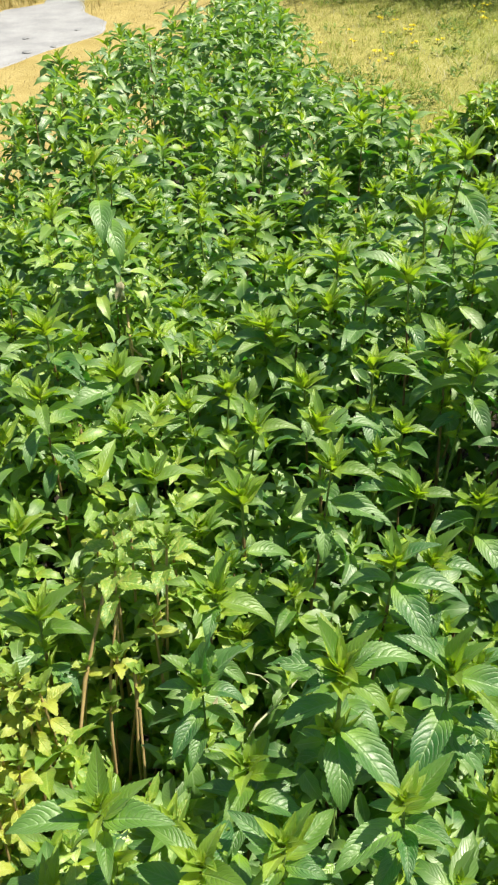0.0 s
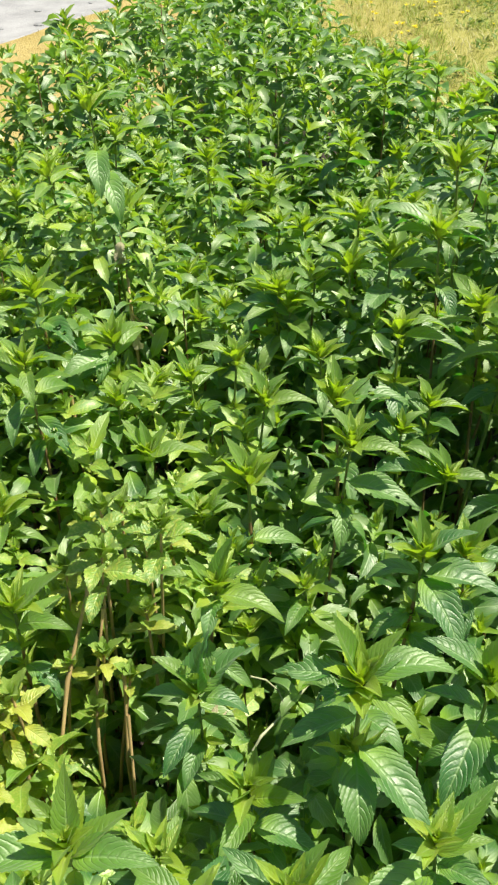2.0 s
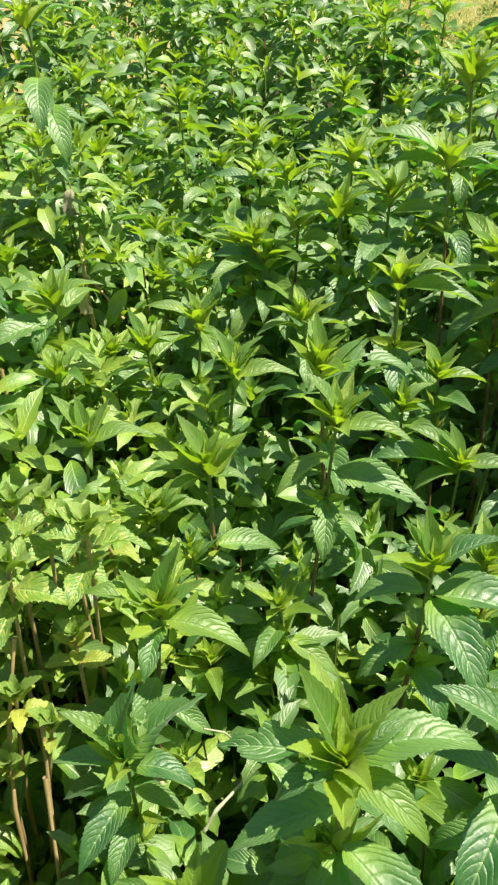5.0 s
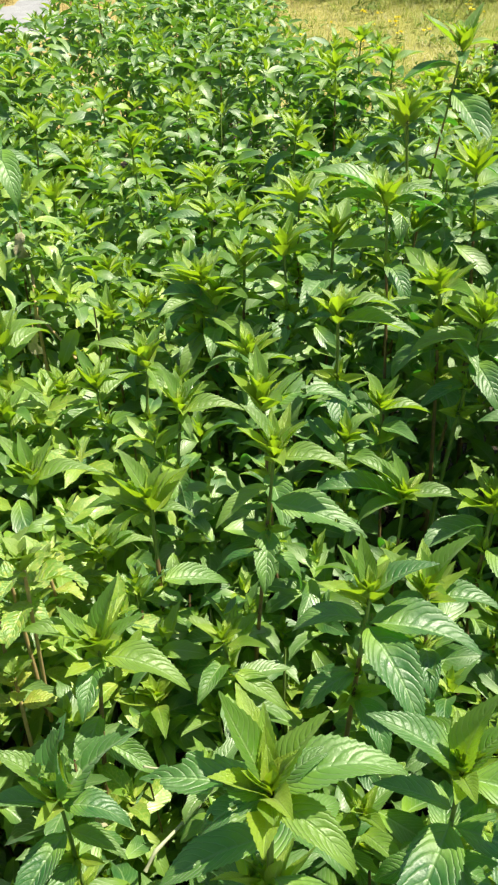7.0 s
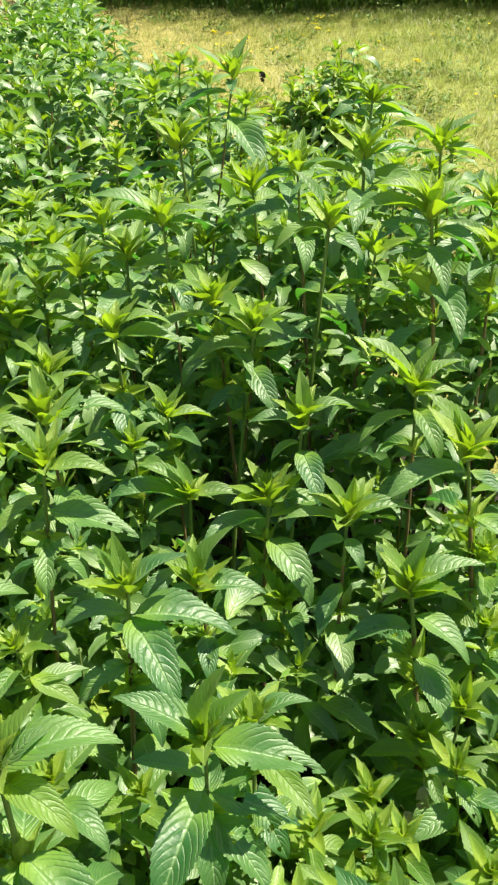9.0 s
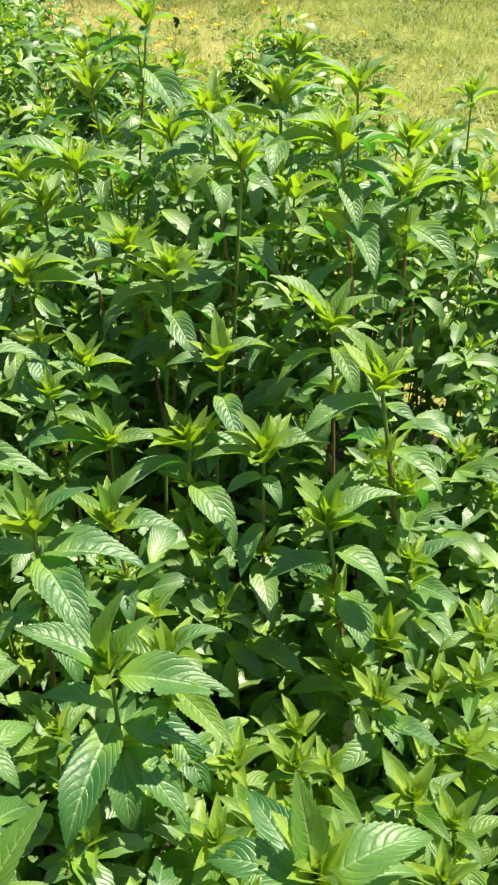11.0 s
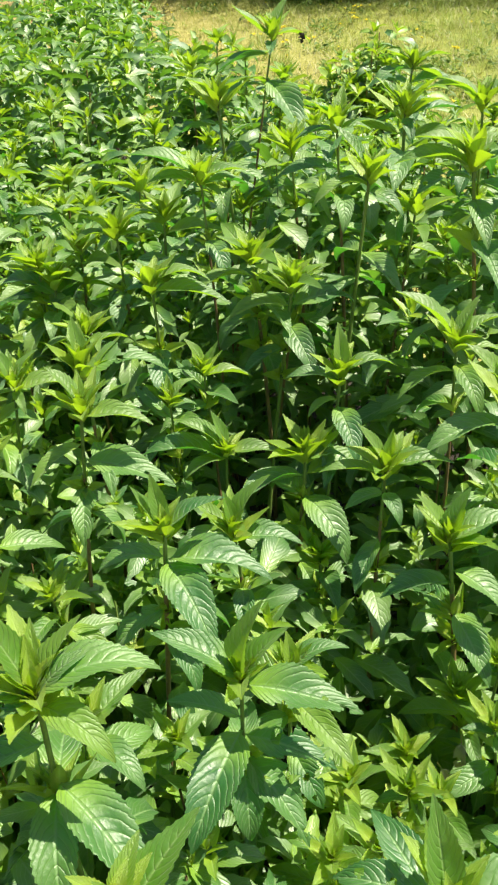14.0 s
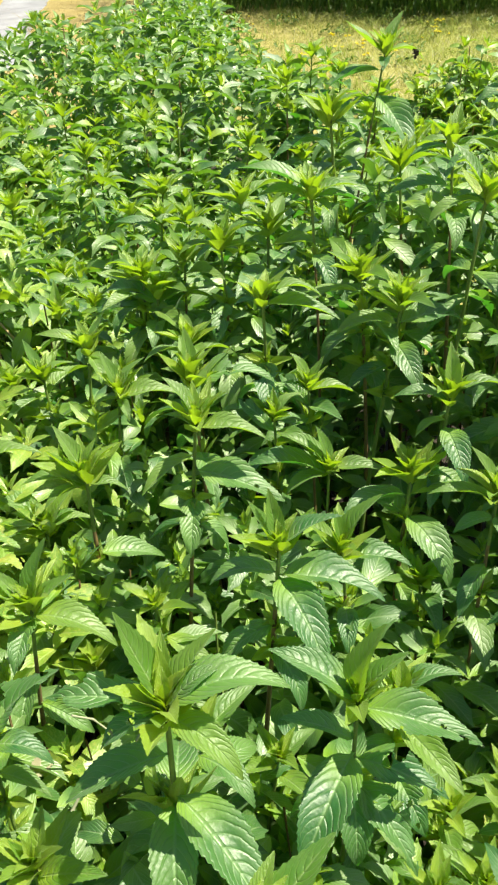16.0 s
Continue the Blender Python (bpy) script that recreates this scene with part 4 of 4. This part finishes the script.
blades("dry_brush", 26000, (-5.0, -1.0, 6.2, 11.0), (0.05, 0.16), (0.0012, 0.0026), brush_mat, "brown-green dry brush on the verges of the path",
       lambda a, b: not within(PATH_EDGE, a, b) and (b > 6.75 and a < -1.7 or ((a + 1.33 + 0.1 * (b - 7.4)) / 0.10) ** 2 + ((b - 7.65) / 0.40) ** 2 < 1), seed=23)
blades("tall_grass", 22000, (-0.6, 9.0, 5.6, 10.0), (0.5, 1.2), (0.004, 0.010), reed_mat, "dark tall grass along the meadow's edge",
       lambda a, b: b > 8.2 - 0.25 * a + 0.2 * math.sin(a * 3.0), seed=13)


# low broad-leaved weeds in patches of the meadow
weed_out, weeds = ([], []), random.Random(33)
while len(weed_out[0]) < 3200:
    x, y = weeds.uniform(0.3, 3.4), weeds.uniform(2.6, 8.0)
    if in_bed(x, y) or noise.noise(Vector((x * 2.6, y * 2.0, 11))) + 0.5 * noise.noise(Vector((x * 9.0, y * 9.0, 4))) < 0.28:
        continue
    weed_out[0].append(weeds.randrange(2))
    weed_out[1].append(np.array(leaf_pose((x, y, weeds.uniform(0.004, 0.05)), weeds.uniform(0, 360), weeds.uniform(-10, 55), weeds.uniform(0.022, 0.055), weeds.uniform(-30, 30))))
tagged(new("meadow_weeds", gather(SIMPLE_FORMS[:2], weed_out[0], weed_out[1], (weed_mat,), [0] * len(weed_out[0]), "meadow_weeds")),
       "low green broad-leaved weeds in patches of the meadow", "weeds", kind="stuff")


def flower(x, y, h, size, r):
    """A small yellow meadow flower: stem, head of petals, and centre."""
    thing = new("yellow_flower")
    thing.location = (x, y, 0)
    v, q, uv = tube_shape([(0, 0, 0), (0.006, 0, h * 0.5), (0, 0, h)], (0.0018, 0.0016, 0.0013), 4)
    part("stem", arrays_mesh("stem", v, q, uv, (stem_green,)), thing)
    places = [np.array(leaf_pose((0, 0, h + 0.004 * (k % 2)), 360 / 13 * k, r.uniform(5, 40), size * r.uniform(0.8, 1.1))) for k in range(13)]
    part("petals", gather([leaf_shape(3, 2, 10, 0.2, 0.22, 0, 0, 0.02, 1.0)], [0] * 13, places, (petal_mat,), [0] * 13, "petals"), thing)
    tagged(thing, "small bright yellow flower in the meadow grass", "flower", "yellow meadow flowers")


flowers = random.Random(21)
for fx, fy in ((1.06, 6.43), (0.74, 5.79), (0.84, 5.72), (0.98, 6.74), (1.62, 6.74), (1.04, 6.05), (1.09, 6.52), (0.88, 6.78), (0.86, 6.33), (1.72, 7.26), (0.64, 6.08), (1.98, 5.55), (1.23, 6.14), (1.64, 6.96), (1.68, 7.1), (1.75, 7.2)):
    flower(fx, fy, flowers.uniform(0.025, 0.04), flowers.uniform(0.018, 0.030), flowers)
    flower(fx + flowers.uniform(-0.05, 0.05), fy + flowers.uniform(-0.05, 0.05), flowers.uniform(0.02, 0.04), flowers.uniform(0.014, 0.022), flowers)
for k in range(40):
    y = flowers.uniform(4.2, 8.0)
    x = flowers.uniform(0.35 + 0.05 * (6 - y), 0.5 + 0.36 * y)
    flower(x, y, flowers.uniform(0.02, 0.045), flowers.uniform(0.010, 0.018), flowers)


# ---- stones on the path ----
stone_mat = plain_material("grey_stone", (0.20, 0.20, 0.205), (0.32, 0.32, 0.325), 30, 0.85, 0.5)


def stone(x, y, size, seed):
    """A flat rounded stone with an uneven surface, half sunk in the gravel."""
    bm = bmesh.new()
    bmesh.ops.create_icosphere(bm, subdivisions=2, radius=size)
    for v in bm.verts:
        v.co *= 1 + 0.28 * noise.noise(v.co * (1.4 / size) + Vector((seed, 0, 0)))
        v.co.z *= 0.30
    me = bpy.data.meshes.new("stone")
    bm.to_mesh(me)
    bm.free()
    me.materials.append(stone_mat)
    ob = new("stone", me)
    ob.location = (x, y, 0.004 + size * 0.12)
    tagged(ob, "small flat grey stone on the gravel path", "stone", "stones on the path")


for k, (sx, sy, big) in enumerate(((-1.52, 6.05, 0.036), (-1.62, 6.45, 0.024), (-1.38, 6.20, 0.022), (-1.30, 6.70, 0.020), (-1.75, 5.95, 0.022))):
    stone(sx, sy, big, k * 3.7)


# ---- withered bits ----
def bare_stem(points, radius, label, mat=stem_dry):
    """A leafless old stem with thickened joints."""
    thing = new("bare_stem")
    thing.location = points[0]
    line = [Vector(p) - Vector(points[0]) for p in points]
    fine = []
    for a, c in zip(line, line[1:]):
        fine += [a.lerp(c, k / 4) for k in range(4)]
    fine.append(line[-1])
    v, q, uv = tube_shape(fine, [radius * (1.0 if k % 4 == 0 else 0.74) for k in range(len(fine))], 6)
    part("stem", arrays_mesh("stem", v, q, uv, (mat,)), thing)
    tagged(thing, label, "stem", "bare stems among the mint")


bare_stem(((-0.235, 0.560, 0.0), (-0.215, 0.625, 0.36), (-0.200, 0.690, 0.47), (-0.168, 0.757, 0.585)), 0.0032, "bare brown mint stem leaning among the leaves")
bare_stem(((-0.172, 0.600, 0.0), (-0.173, 0.670, 0.38), (-0.171, 0.705, 0.46), (-0.160, 0.740, 0.535)), 0.0024, "thin bare tan stem standing in the bed")
bare_stem(((-0.137, 0.620, 0.0), (-0.139, 0.660, 0.36), (-0.136, 0.695, 0.48)), 0.0026, "thin bare tan stem standing in the bed")
bare_stem(((-0.118, 0.560, 0.0), (-0.124, 0.610, 0.34), (-0.128, 0.655, 0.46)), 0.0024, "thin yellowish stem standing in the bed")
bare_stem(((-0.262, 0.610, 0.0), (-0.258, 0.650, 0.34), (-0.250, 0.690, 0.46)), 0.0024, "thin bare tan stem standing in the bed")
bare_stem(((-0.290, 0.560, 0.0), (-0.275, 0.560, 0.24), (-0.235, 0.575, 0.42)), 0.0030, "bare brown mint stem leaning among the leaves")
bare_stem(((-0.205, 1.330, 0.0), (-0.208, 1.360, 0.40), (-0.221, 1.405, 0.532), (-0.233, 1.470, 0.590)), 0.0034, "bare brown mint stem leaning among the leaves")
bare_stem(((-0.220, 1.403, 0.530), (-0.204, 1.392, 0.522), (-0.182, 1.372, 0.506), (-0.160, 1.350, 0.488)), 0.0026, "broken tan side stem hanging from a bare one")
bare_stem(((-0.265, 1.060, 0.0), (-0.262, 1.090, 0.30), (-0.270, 1.130, 0.55)), 0.0026, "thin bare tan stem standing in the bed")
bare_stem(((0.010, 0.608, 0.470), (0.018, 0.617, 0.482), (0.045, 0.658, 0.468), (0.075, 0.692, 0.480)), 0.0019, "broken pale stem lying across the shoots", stem_grey)
bare_stem(((0.045, 0.658, 0.468), (0.036, 0.672, 0.484), (0.022, 0.676, 0.497), (0.006, 0.672, 0.508)), 0.0012, "thin curling pale side stem of a broken one", stem_grey)


def withered_leaf(x, y, z, azimuth, droop, size, mat=dead_mat):
    thing = new("withered_leaf")
    thing.matrix_basis = leaf_pose((x, y, z), azimuth, -droop, size * 0.7, 25)
    v, q, uv = chewed(leaf_shape(arch=130, fold=0.9, width=0.22, teeth=0.2, wave=0.5), int(x * 1000) % 97)
    part("blade", arrays_mesh("withered_leaf", v, q, uv, (mat,)), thing)
    part("stalk", arrays_mesh("stalk", *tube_shape([(0, -0.25, 0.05), (0, -0.1, 0.03), (0, 0.02, 0)], (0.02, 0.02, 0.015), 5), (stem_dry,)), thing)
    tagged(thing, "curled withered brown leaf caught in the mint", "dead leaf", "withered leaves")


for wx, wy, wz, wa, wd, ws in ((0.455, 0.690, 0.36, -100, 50, 0.045), (0.430, 0.672, 0.35, -60, 30, 0.035), 
                               (-0.190, 1.270, 0.58, -70, 55, 0.06), (-0.236, 1.462, 0.640, -80, 75, 0.075), (-0.040, 0.660, 0.44, 60, 10, 0.05), (0.030, 1.440, 0.52, -60, 40, 0.05)):
    withered_leaf(wx, wy, wz, wa, wd, ws)
# the blackened scrap that hangs at the tallest shoot
withered_leaf(0.404, 1.413, 0.886, -60, 70, 0.026, rotten_mat)
